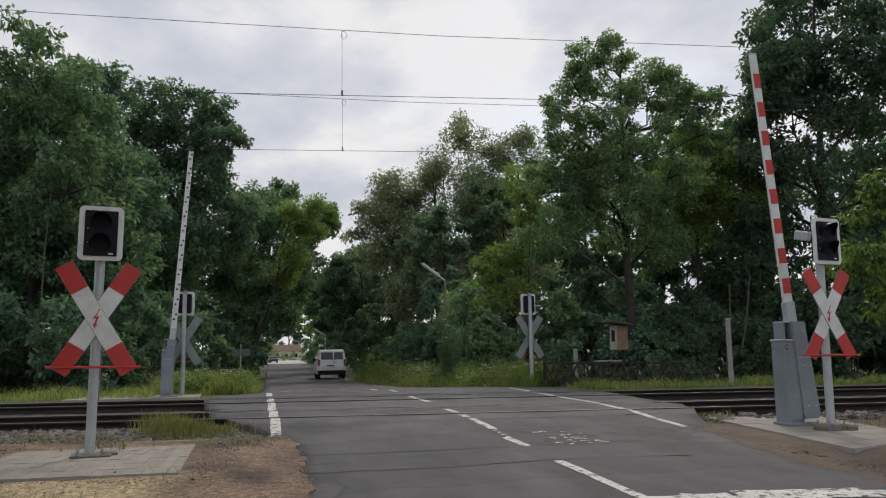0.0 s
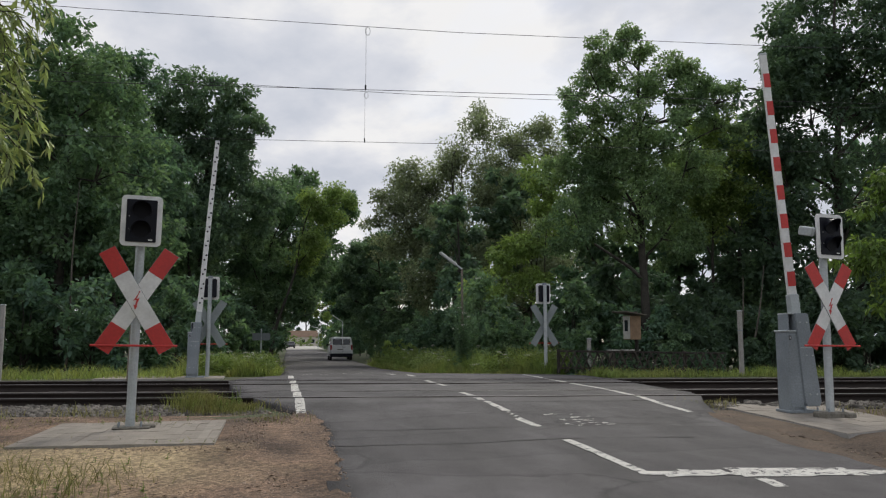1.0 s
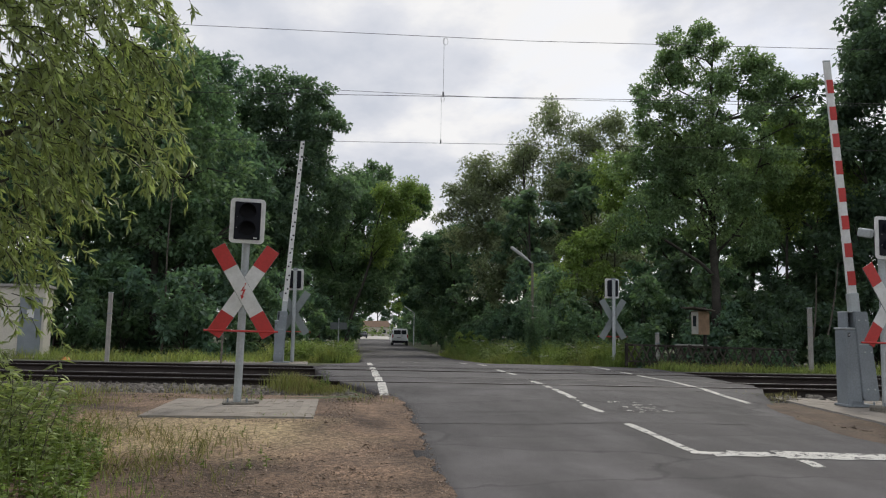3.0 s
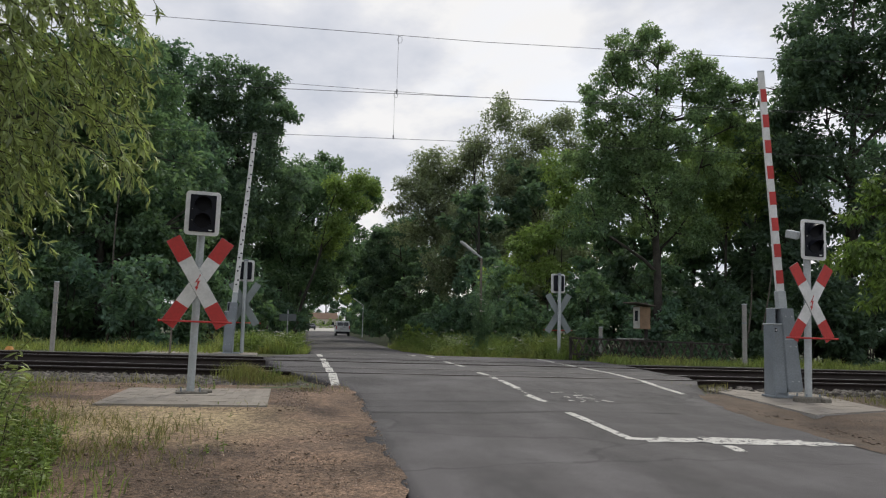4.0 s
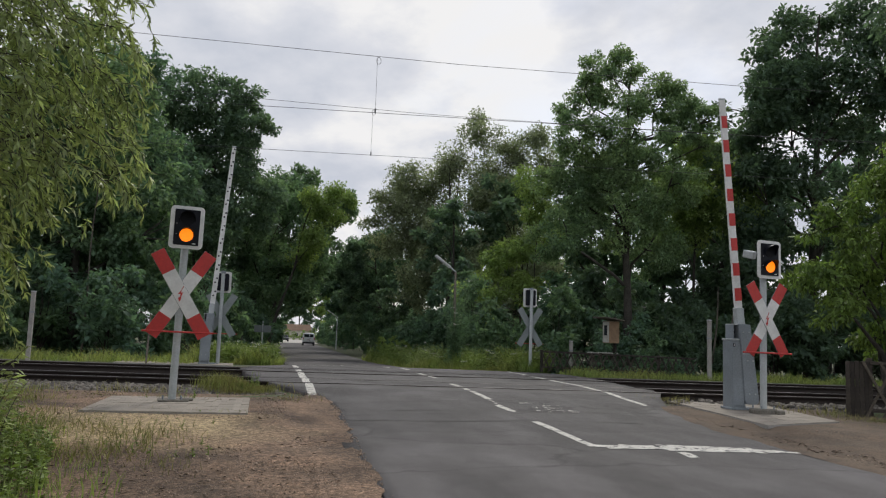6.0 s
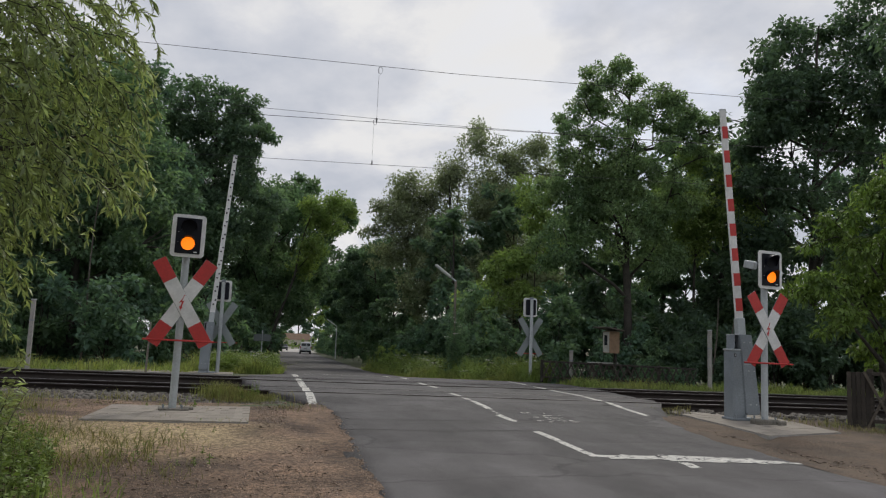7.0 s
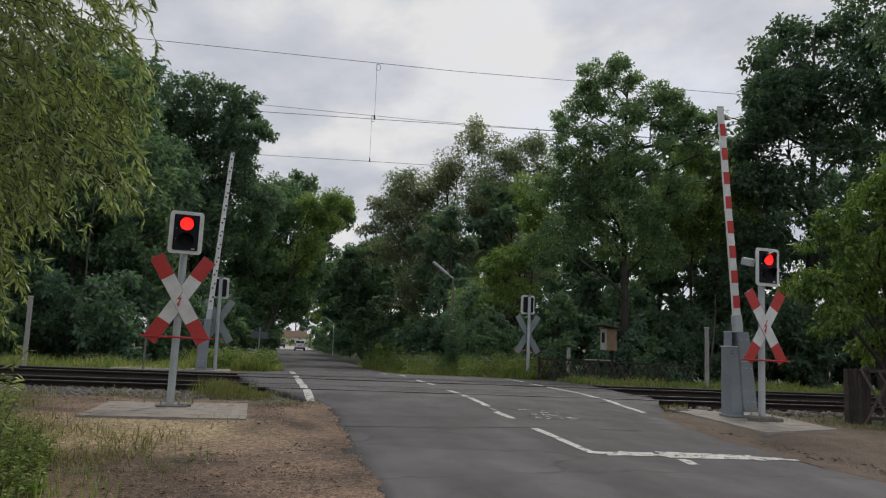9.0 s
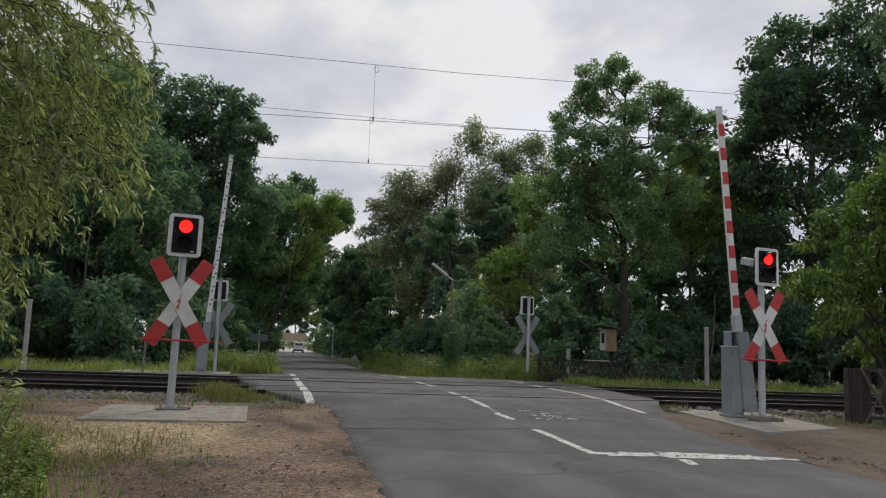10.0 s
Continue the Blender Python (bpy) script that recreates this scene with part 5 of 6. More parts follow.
def plant_trees():
    g = -0.4
    def key(name, rows, depth, base, n, leaf, material, label, seed, **kw):
        return tree(name, base, crown_of(rows, depth, base, seed), n, leaf, material, label, "tree", seed, **kw)
    key("oak_tree", [(-12.4, 12.3, 2.4), (-10.4, 11.9, 2.1), (-12.6, 8.7, 2.8), (-10.5, 8.1, 2.5), (-12.0, 5.2, 2.5), (-9.1, 5.5, 1.9), (-14.5, 10.5, 2.6), (-14.8, 6.5, 2.6)], 24, (-12.0, 24, g), 30000, 0.24, "leaf_ash", "tall leafy oak with dense mid-green crown", 1, trunk_r=0.3)
    key("oak_tree", [(-11.5, 14.6, 2.0), (-12.0, 10.8, 2.6), (-9.7, 8.9, 2.2), (-11.1, 6.1, 2.8), (-13.4, 13.2, 2.0)], 30, (-11.0, 30, g), 30000, 0.24, "leaf_oak", "tall dark green oak with uneven crown", 2, trunk_r=0.32)
    key("oak_tree", [(-8.9, 15.3, 2.2), (-6.4, 15.6, 1.6), (-7.5, 12.1, 2.7), (-10.3, 12.9, 2.5), (-6.0, 9.3, 2.7), (-8.6, 7.4, 3.2), (-5.6, 13.6, 1.5)], 38, (-8.0, 38, g), 36000, 0.26, "leaf_dark", "tall dark oak with lobed crown against the sky", 3, trunk_r=0.35)
    key("ash_tree", [(-1.8, 14.6, 1.5), (-2.6, 13.0, 2.2), (1.0, 12.0, 2.2), (-2.8, 10.2, 2.8), (-0.6, 8.0, 2.6), (2.5, 12.9, 1.3), (-4.5, 7.0, 2.8)], 57, (-4.2, 57, g), 24000, 0.3, "leaf_ash", "roadside tree with green crown reaching over the road", 4)
    key("alder_tree", [(9.5, 14.6, 1.7), (12.2, 13.8, 2.0), (7.2, 12.0, 1.8), (13.8, 12.6, 1.9), (9.0, 10.0, 2.6), (13.2, 9.5, 2.6), (10.7, 16.3, 1.7), (13.2, 15.7, 1.5), (8.4, 13.5, 1.9), (5.9, 11.2, 1.9), (4.1, 11.1, 1.2), (5.6, 12.5, 1.5), (3.4, 9.5, 1.0), (5.9, 9.1, 2.1), (8.4, 8.4, 2.1), (4.5, 7.8, 1.6), (4.8, 10.3, 1.7), (11.1, 11.5, 3.2), (6.8, 7.9, 2.8), (5.0, 12.4, 1.2), (11.0, 17.9, 0.9), (15.2, 16.5, 1.7), (16.6, 15.1, 1.5), (13.9, 14.8, 1.5)], 44, (9.0, 44, g), 56000, 0.21, "leaf_grey", "thin grey-green tree with bare twigs in its top", 5, multi=3, trunk_r=0.2, spread=0.4, hollow=0.15, per_clump=60)
    key("robinia_tree", [(11.3, 13.4, 1.4), (9.9, 12.1, 1.3), (13.0, 12.2, 1.4), (9.1, 10.2, 1.2), (11.3, 10.2, 1.8), (14.2, 11.5, 1.0), (13.9, 8.8, 1.6), (8.9, 8.1, 1.5), (11.1, 7.0, 2.0), (13.3, 5.8, 1.8), (8.4, 5.6, 1.4), (9.6, 9.2, 1.2), (12.2, 9.6, 1.3), (12.7, 7.6, 1.3), (10.2, 8.3, 1.3), (9.7, 6.9, 1.2), (14.1, 12.3, 0.9), (14.3, 10.8, 0.9), (13.7, 13.2, 0.7), (9.9, 13.4, 0.8), (8.9, 11.3, 0.7), (11.3, 14.1, 0.7), (15.2, 12.3, 0.8), (15.9, 11.7, 0.8), (15.6, 10.5, 0.8)], 20, (11.9, 20.5, -0.1), 74000, 0.14, "leaf_robinia", "tall airy tree with forked trunk and fine foliage", 6, trunk_r=0.3, spread=0.22, hollow=0.5, per_clump=120)
    key("maple_tree", [(17.4, 9.6, 1.5), (18.3, 8.0, 1.5), (16.1, 6.9, 1.5), (15.6, 9.0, 1.2), (16.9, 11.4, 1.1), (16.4, 7.8, 1.4)], 23, (17.0, 23.5, -0.1), 20000, 0.17, "leaf_light", "young tree with light green leaves", 7, trunk_r=0.15)
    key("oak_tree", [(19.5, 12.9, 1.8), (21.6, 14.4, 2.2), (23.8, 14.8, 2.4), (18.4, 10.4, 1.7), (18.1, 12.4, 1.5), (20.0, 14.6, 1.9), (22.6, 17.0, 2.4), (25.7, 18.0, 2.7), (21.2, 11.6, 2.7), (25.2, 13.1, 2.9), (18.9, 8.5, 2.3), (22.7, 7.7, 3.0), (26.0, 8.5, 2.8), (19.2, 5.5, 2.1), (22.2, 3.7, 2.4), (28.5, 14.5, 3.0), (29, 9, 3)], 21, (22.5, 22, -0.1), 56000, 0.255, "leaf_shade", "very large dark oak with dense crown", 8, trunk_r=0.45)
    key("ash_tree", [(-2.5, 9.5, 2.6), (0.5, 8.8, 2.2), (2.8, 8.4, 2.0), (-1.0, 6.4, 2.2), (-4.5, 6.5, 3.0), (-5.5, 11, 3.2), (1.2, 11.5, 2.4)], 84, (-5.4, 84, g), 20000, 0.42, "leaf_ash", "roadside tree arching over the road", 9, hollow=0.15)
    key("ash_tree", [(6.5, 9.5, 2.8), (4.2, 8.2, 2.2), (7.5, 5.5, 3.0), (5.0, 5.8, 2.0), (8, 12, 3)], 92, (7.2, 92, g), 14000, 0.42, "leaf_oak", "roadside tree arching over the road", 10)
    key("ash_tree", [(3, 13.5, 4), (-4, 13, 4), (9, 13, 4), (0, 8.5, 3.2), (6, 8, 3.2), (-6, 8, 4), (12, 8, 4)], 150, (-6.5, 150, g), 12000, 0.6, "leaf_light", "tall light green tree closing the end of the road", 11)
    key("alder_tree", [(8.5, 6.0, 2.6), (12.5, 7.0, 2.8), (6.0, 4.6, 2.2), (10.5, 4.2, 2.4), (15.0, 6.0, 2.6), (7.0, 8.5, 1.8)], 39, (10.0, 39.5, g), 22000, 0.22, "leaf_grey", "grey-green alder behind the roadside shrubs", 12, multi=3, trunk_r=0.16, hollow=0.3)
    key("hazel_tree", [(8.8, 9.0, 1.1), (9.1, 7.8, 1.1), (7.1, 5.0, 1.0), (9.8, 6.4, 1.0), (8.2, 5.6, 0.9), (6.6, 3.3, 0.8), (8.4, 3.8, 1.0)], 25, (8.2, 25.4, -0.3), 12000, 0.17, "leaf_light", "light green hazel at the wood's edge", 13, multi=3, trunk_r=0.1)
    key("lime_tree", [(-4.4, 11.3, 2.6), (-1.8, 10.8, 1.9), (-2.5, 6.6, 2.6), (-0.8, 7.5, 1.5), (-1.3, 4.1, 1.7), (-4.1, 4.4, 2.8), (-6.1, 8.1, 2.6)], 48, (-5.4, 48, g), 20000, 0.26, "leaf_ash", "roadside lime with dense crown leaning over the road", 14, hollow=0.2)
    key("birch_tree", [(0.2, 11.5, 1.0), (1.5, 11.0, 0.7), (-0.3, 10.0, 1.2), (-1.1, 8.1, 1.2), (0.9, 9.5, 0.5), (-1.1, 11.0, 0.9), (-1.6, 6.8, 1.0)], 45, (-3.9, 45, g), 9000, 0.19, "leaf_light", "airy light green tree arching over the road", 15, hollow=0.1, spread=0.42, trunk_r=0.16, per_clump=60)
    key("oak_tree", [(3.5, 9.0, 1.7), (4.8, 6.6, 2.0), (6.4, 10.5, 2.2), (3.3, 5.0, 1.4), (5.4, 3.4, 2.1), (7.5, 6.7, 2.4), (2.6, 7.0, 1.0), (8.7, 3.0, 2.2)], 62, (6.9, 62, g), 22000, 0.27, "leaf_dark", "dark roadside oak closing in on the road", 16, hollow=0.25)
    # shared kinds for the wood around
    rng = random.Random(21)
    kinds = []
    for k, (m, lf) in enumerate((("leaf_dark", 0.36), ("leaf_oak", 0.36), ("leaf_ash", 0.34))):
        r = random.Random(50 + k)
        blobs = [(r.uniform(-2.2, 2.2), r.uniform(-2.2, 2.2), z, r.uniform(1.8, 2.7)) for z in (3.2, 4.4, 5.6, 6.8, 8.0, 9.2, 10.4, 11.5)] + [(0.4, 0, 12.6, 1.6)]
        kinds.append(tree("woodland_tree", (-20 - 9 * k, 46, g), blobs, 4900, lf * 1.36, m, "dense woodland tree with dark green crown", "tree", 60 + k, group="woodland trees", trunk_r=0.26))
    bushes = []
    # the fourth kind is a darker copy, with tree shade put into its leaves
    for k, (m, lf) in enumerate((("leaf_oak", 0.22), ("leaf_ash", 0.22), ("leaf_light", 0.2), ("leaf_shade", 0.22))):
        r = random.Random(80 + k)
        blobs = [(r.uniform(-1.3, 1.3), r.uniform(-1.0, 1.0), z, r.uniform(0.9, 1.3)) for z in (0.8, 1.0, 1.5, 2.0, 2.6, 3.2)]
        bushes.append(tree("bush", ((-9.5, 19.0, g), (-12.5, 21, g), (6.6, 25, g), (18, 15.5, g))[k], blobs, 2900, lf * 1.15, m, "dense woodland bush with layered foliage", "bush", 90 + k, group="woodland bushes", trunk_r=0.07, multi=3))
    def put(ob, x, y, s, h=None):
        copy_thing(ob, Matrix.Translation((x, y, g)) @ Matrix.Rotation(rng.uniform(0, 6.28), 4, "Z") @ Matrix.Diagonal((s, s, h or s, 1)))
    for x, y, s, k in ((-17, 27, 1.05, 1), (-16, 36, 1.1, 0), (-14, 48, 1.2, 1), (-8.5, 50, 0.95, 0), (-6.5, 66, 0.95, 2), (-12, 70, 1.2, 0), 
                       (-22, 22, 0.9, 2), (6.5, 33, 0.68, 0), (7.8, 52, 0.75, 0), (16, 50, 1.05, 1), (15, 31, 0.85, 0), (21, 34, 1.05, 1), (26, 33, 1.1, 0), (22.5, 29.5, 1.0, 0), (16.5, 33, 0.62, 1), (20.5, 30.5, 0.6, 0),
                       (13, 40, 0.95, 0), (7.0, 66, 0.9, 1), (7.5, 82, 0.95, 0), (30, 27, 1.1, 1), (9.5, 100, 1.0, 1), (-6.5, 100, 0.9, 0),
                       (10.5, 125, 1.0, 0), (-7, 125, 0.95, 1), (13, 150, 1.1, 1), (-9, 150, 1.0, 2), (-12, 262, 1.2, 2), (17, 262, 1.2, 1), (-18, 240, 1.2, 1), (-14, 95, 1.3, 1), (-3, 290, 1.5, 2), (7, 292, 1.5, 1), (15, 288, 1.4, 2), (-4.6, 112, 0.9, 1), (-5.4, 132, 0.95, 2), (-4.6, 92, 0.8, 2), (6.8, 76, 0.8, 0), (6.7, 55, 0.62, 0), (-13, 42, 1.0, 0), (-16.5, 56, 1.2, 1), (-11, 60, 1.15, 0), (-21, 42, 1.2, 0), (-24, 32, 1.1, 1), (-28, 26, 1.1, 0)):
        put(kinds[k], x, y, s, s * rng.uniform(0.92, 1.08))
    for x, y, s, k in ((-7.4, 20.5, 0.8, 1), (-6.6, 24.5, 0.9, 0), (-6.0, 31, 0.85, 1), (-10.5, 23, 1.0, 0), (-13.5, 18.5, 0.8, 1), (-16, 20, 1.0, 0), (-19, 18, 1.0, 1), (-22, 19, 1.1, 0), (-26, 18, 1.1, 1), (-7.5, 27, 1.2, 0), (-14, 24, 1.3, 0),
                       (-4.9, 40, 1.0, 0), (-4.4, 50, 1.0, 1), (-18, 25, 1.3, 0), (6.0, 24, 0.85, 0), (5.2, 29.5, 0.7, 0), (5.8, 36, 0.9, 0), (6.2, 44, 1.0, 0), (8.6, 20, 0.9, 1), (9.6, 24, 1.1, 0), (12.5, 17.0, 0.75, 0), (14.6, 19, 1.0, 1),
                       (16.5, 16.8, 0.9, 0), (19, 17, 1.0, 1), (21.5, 16, 0.95, 0), (24, 16.5, 1.0, 1), (27, 15, 1.0, 0), (6.0, 19.5, 0.5, 1), (12, 26, 1.4, 0), (17, 28, 1.4, 0), (22, 27, 1.4, 1), (7, 31, 1.2, 0), (7.5, 29, 1.3, 0), (31, 16, 1.1, 0),
                       (6.4, 56, 1.0, 0), (6.8, 68, 1.0, 1), (-4.2, 62, 1.0, 0), (11, 15.8, 0.5, 1), (14.0, 14.8, 0.55, 0), (-3.2, 205, 0.9, 2), (-0.6, 226, 0.75, 2), (1.6, 238, 0.8, 2), (4.0, 241, 0.62, 2), (-16.6, 40, 1.3, 0), (-14.3, 31, 1.2, 1), (-18.5, 46, 1.4, 0), (-20.5, 33, 1.3, 0), (6.4, 243, 0.75, 2), (9.5, 190, 1.0, 2), (-10, 236, 1.6, 2), (-5, 234, 1.2, 2), (9.8, 236, 0.9, 2), (6.2, 101, 1.0, 0), (6.0, 112, 1.0, 1), (6.2, 125, 1.05, 0), (6.9, 139, 1.05, 1), (5.9, 91, 0.9, 0), (5.6, 75, 0.8, 0), (14, 234, 1.5, 2), (20, 230, 1.8, 2), (5.2, 19.2, 0.55, 1), (4.2, 33, 0.32, 2), (4.0, 38, 0.38, 2), (4.3, 43, 0.36, 2), (4.6, 49, 0.4, 1), (4.9, 57, 0.42, 1), (6.4, 88, 0.9, 1), (6.9, 97, 1.0, 0), (7.0, 108, 1.0, 1), (7.3, 120, 1.1, 1), (7.8, 135, 1.2, 0), (5.4, 21.5, 0.95, 1), (13, 22, 1.2, 1), (16, 24, 1.3, 0), (20, 22, 1.3, 1), (24, 23, 1.3, 0), (27, 21, 1.3, 1), (18.5, 19.5, 1.0, 0), (29.5, 24, 1.5, 0), (10.5, 19.0, 0.8, 0), (23, 18.5, 0.9, 1), (20.5, 19, 0.8, 0), (25.5, 18, 0.9, 0)):
        # bushes under the right-hand trees get the copy with shade in its colour
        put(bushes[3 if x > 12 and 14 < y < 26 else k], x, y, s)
    # thin stems among the shrubs
    for x, y, h, ln in ((13.6, 15.6, 4.0, 0.22), (13.2, 15.6, 3.6, 0.1), (-10.6, 19.5, 7, 0.02), (-15.5, 18.2, 7, 0.01)):
        st = thing("sapling", pose(x, y, -0.1), "thin bare sapling stem at the wood's edge", "sapling", "saplings")
        zs = np.linspace(-0.1, h, 8)
        tubes("stem", [(np.stack([ln * zs + 0.05 * np.sin(zs), 0.05 * np.cos(zs * 1.2), zs], -1), 0.05 * (1 - 0.7 * zs / h).clip(0.1, 1))], M["bark_ivy"], st)


plant_trees()


def near_tree_right():
    """Leafy garden tree with light drooping leaves."""
    base = (9.6, 2.4, -0.1)
    rows = [(7.9, 3.7, 0.8), (8.9, 4.0, 1.0), (7.7, 2.7, 0.75), (8.8, 2.7, 1.0), (8.1, 1.9, 0.65), (9.0, 4.9, 0.8), (10.2, 4.4, 1.2), (10.0, 3.0, 1.1), (10.4, 5.6, 1.0), (9.4, 1.6, 0.7)]
    tree("garden_tree", base, crown_of(rows, 2.2, base, 31, 0.8), 15000, 0.14, "leaf_garden", "garden tree with light green drooping leaves by the fence", "tree", 31, trunk_r=0.13, spread=0.2, droop=0.8, flat=0.7, hollow=0.3, slim=0.4)


near_tree_right()


def tall_tree_right():
    """Taller garden tree further along the fence; its branches reach into view."""
    base = (9.6, -0.9, -0.3)
    rows = [(7.3, 6.0, 0.6), (8.0, 7.2, 0.9), (9.2, 6.4, 1.3), (8.9, 4.9, 0.9), (10.4, 5.4, 1.4), (7.7, 5.0, 0.5), (9.8, 8.0, 1.3), (10.2, 3.4, 1.0), (11.4, 4.0, 1.3), (7.4, 7.4, 0.5)]
    tree("garden_tree", base, crown_of(rows, -0.8, base, 33, 0.6), 11000, 0.14, "leaf_dark", "tall garden tree with mid-green leaves behind the fence", "tree", 33, trunk_r=0.17, spread=0.22, droop=0.7, flat=0.7, hollow=0.3, slim=0.42)


tall_tree_right()


def willow():
    """Hanging twigs set with narrow leaves, over a leaning trunk."""
    rng = np.random.default_rng(17)
    base = np.array((-8.75, -5.2, -0.35))
    t = thing("willow_tree", pose(*base), "willow with hanging twigs of narrow silver-green leaves", "tree")
    paths = []
    zs = np.linspace(-0.2, 6.2, 10)
    trunk = np.stack([0.18 * zs, 0.05 * zs + 0.1 * np.sin(zs), zs], -1)
    paths.append((trunk, 0.24 * (1 - 0.8 * (zs / 6.2).clip(0, 1)) + 0.02))
    P, D = [], []
    for k in range(3500):
        a = rng.uniform(0, 2 * math.pi)
        rad = 2.65 * math.sqrt(rng.uniform(0.12, 1)) * (0.82 + 0.18 * math.sin(3 * a + 1))
        z0 = rng.uniform(1.25, 6.4)
        z0 = min(z0, 6.8 - 0.22 * rad ** 1.6)
        if z0 < 1.3 + 1.3 * min(1, max(0, 1.3 * (rad * math.cos(a) - 1.05))):
            continue
        o = np.array([0.95 + rad * math.cos(a), rad * 0.95 * math.sin(a), z0])
        ln = rng.uniform(0.3, 0.62)
        out = np.array([math.cos(a), math.sin(a), 0]) * rng.uniform(0.6, 1.7)
        u = np.linspace(0, 1, 7)[:, None]
        pts = o + out * ln * u * (1 - 0.4 * u) + np.array([0, 0, -0.8]) * ln * u ** 1.5 + rng.normal(0, 0.02, (7, 3))
        pts = pts[pts[:, 2] > 0.2]
        if len(pts) < 4:
            continue
        paths.append((pts, np.linspace(0.005, 0.002, len(pts))))
        if k % 40 == 0:
            a0 = trunk[min(9, max(2, int((z0 - 0.6) / 6.4 * 9)))]
            paths.append(([a0, (a0 + o) / 2 + [0, 0, 0.2], o], [0.05, 0.035, 0.01]))
        m = int(74 * ln)
        j = rng.uniform(0, len(pts) - 1.001, m)
        i = j.astype(int)
        f = (j - i)[:, None]
        P.append(pts[i] * (1 - f) + pts[i + 1] * f)
        tang = unit(pts[i + 1] - pts[i])
        D.append(unit(tang * 0.8 + rng.normal(0, 0.55, (m, 3)) + [0, 0, -0.25]))
    tubes("trunk", paths, M["bark"], t, sides=5)
    P, D = np.concatenate(P), np.concatenate(D)
    n = len(P)
    size = rng.uniform(0.065, 0.14, n)
    leaf_mesh("crown", P, D, unit(rng.normal(0, 0.7, (n, 3)) + [0, 0, 1]), size, size * 0.21, M["leaf_willow"], t)


willow()


def willow_shoots():
    """Upright shoots with narrow leaves at the willow's foot."""
    rng = np.random.default_rng(23)
    t = thing("willow_shoots", pose(-6.55, -4.5, -0.2), "young willow shoots with narrow light green leaves", "shrub")
    paths, P, D = [], [], []
    for k in range(26):
        o = np.r_[rng.normal(0, 0.28, 2), 0.0]
        h = rng.uniform(0.6, 1.5) * (1 - 0.35 * max(0.0, o[0]) / 0.5)
        lean = rng.normal(0, 0.22, 2) + [0.12, 0.0]
        u = np.linspace(0, 1, 8)[:, None]
        pts = o + np.concatenate([lean[None] * u ** 1.6 * h, h * (u - 0.12 * u ** 3)], 1)
        paths.append((pts, np.linspace(0.005, 0.002, 8)))
        m = int(46 * h)
        j = rng.uniform(1.0, 6.99, m)
        i = j.astype(int)
        f = (j - i)[:, None]
        P.append(pts[i] * (1 - f) + pts[i + 1] * f)
        a = rng.uniform(0, 6.28, m)
        D.append(unit(np.stack([np.cos(a), np.sin(a), rng.uniform(-0.5, 0.5, m)], -1)))
    for path in paths:
        tubes("stem", [path], M["bark"], t, sides=5)
    P, D = np.concatenate(P), np.concatenate(D)
    size = rng.uniform(0.08, 0.15, len(P))
    leaf_mesh("leaves", P, D, unit(rng.normal(0, 0.5, (len(P), 3)) + [0, 0, 1]), size, size * 0.22, M["leaf_willow"], t)


willow_shoots()


def blades(name, place, n, h, w, material, label, seed, kind_word="grass", lean=0.35):
    """place(rng, n) gives x, s and a height factor."""
    rng = np.random.default_rng(seed)
    x, s, k = place(rng, n)
    y = s + SKEW * x
    n = len(x)
    z = np.maximum(ground_z(x, y), prof(s) - 0.06) - 0.01
    patch = np.array([noise.noise((a * 0.9, b * 0.9, seed)) for a, b in zip(x, y)])
    hh = h * k * rng.uniform(0.35, 1.15, n) * np.clip(0.85 + 1.1 * patch, 0.25, 1.5)
    a = rng.uniform(0, 2 * math.pi, n)
    b = rng.normal(0, lean, (n, 2)) * hh[:, None]
    p = np.stack([x, y, z], -1)
    side = np.stack([np.cos(a), np.sin(a), np.zeros(n)], -1) * (w * rng.uniform(0.6, 1.4, n))[:, None]
    mid = p + np.stack([b[:, 0] * 0.35, b[:, 1] * 0.35, hh * 0.6], -1)
    tip = p + np.stack([b[:, 0], b[:, 1], hh * 0.97], -1)
    v = np.stack([p - side, p + side, mid + side * 0.7, mid - side * 0.7, mid + side * 0.7, mid - side * 0.7, tip + side * 0.05, tip - side * 0.05], 1)
    i = np.arange(n)[:, None] * 8
    f = np.concatenate([i + [0, 1, 2, 3], i + [3, 2, 6, 7]])
    return tagged(mesh_of(name, v.reshape(-1, 3), f, material), label, kind_word, kind="stuff")


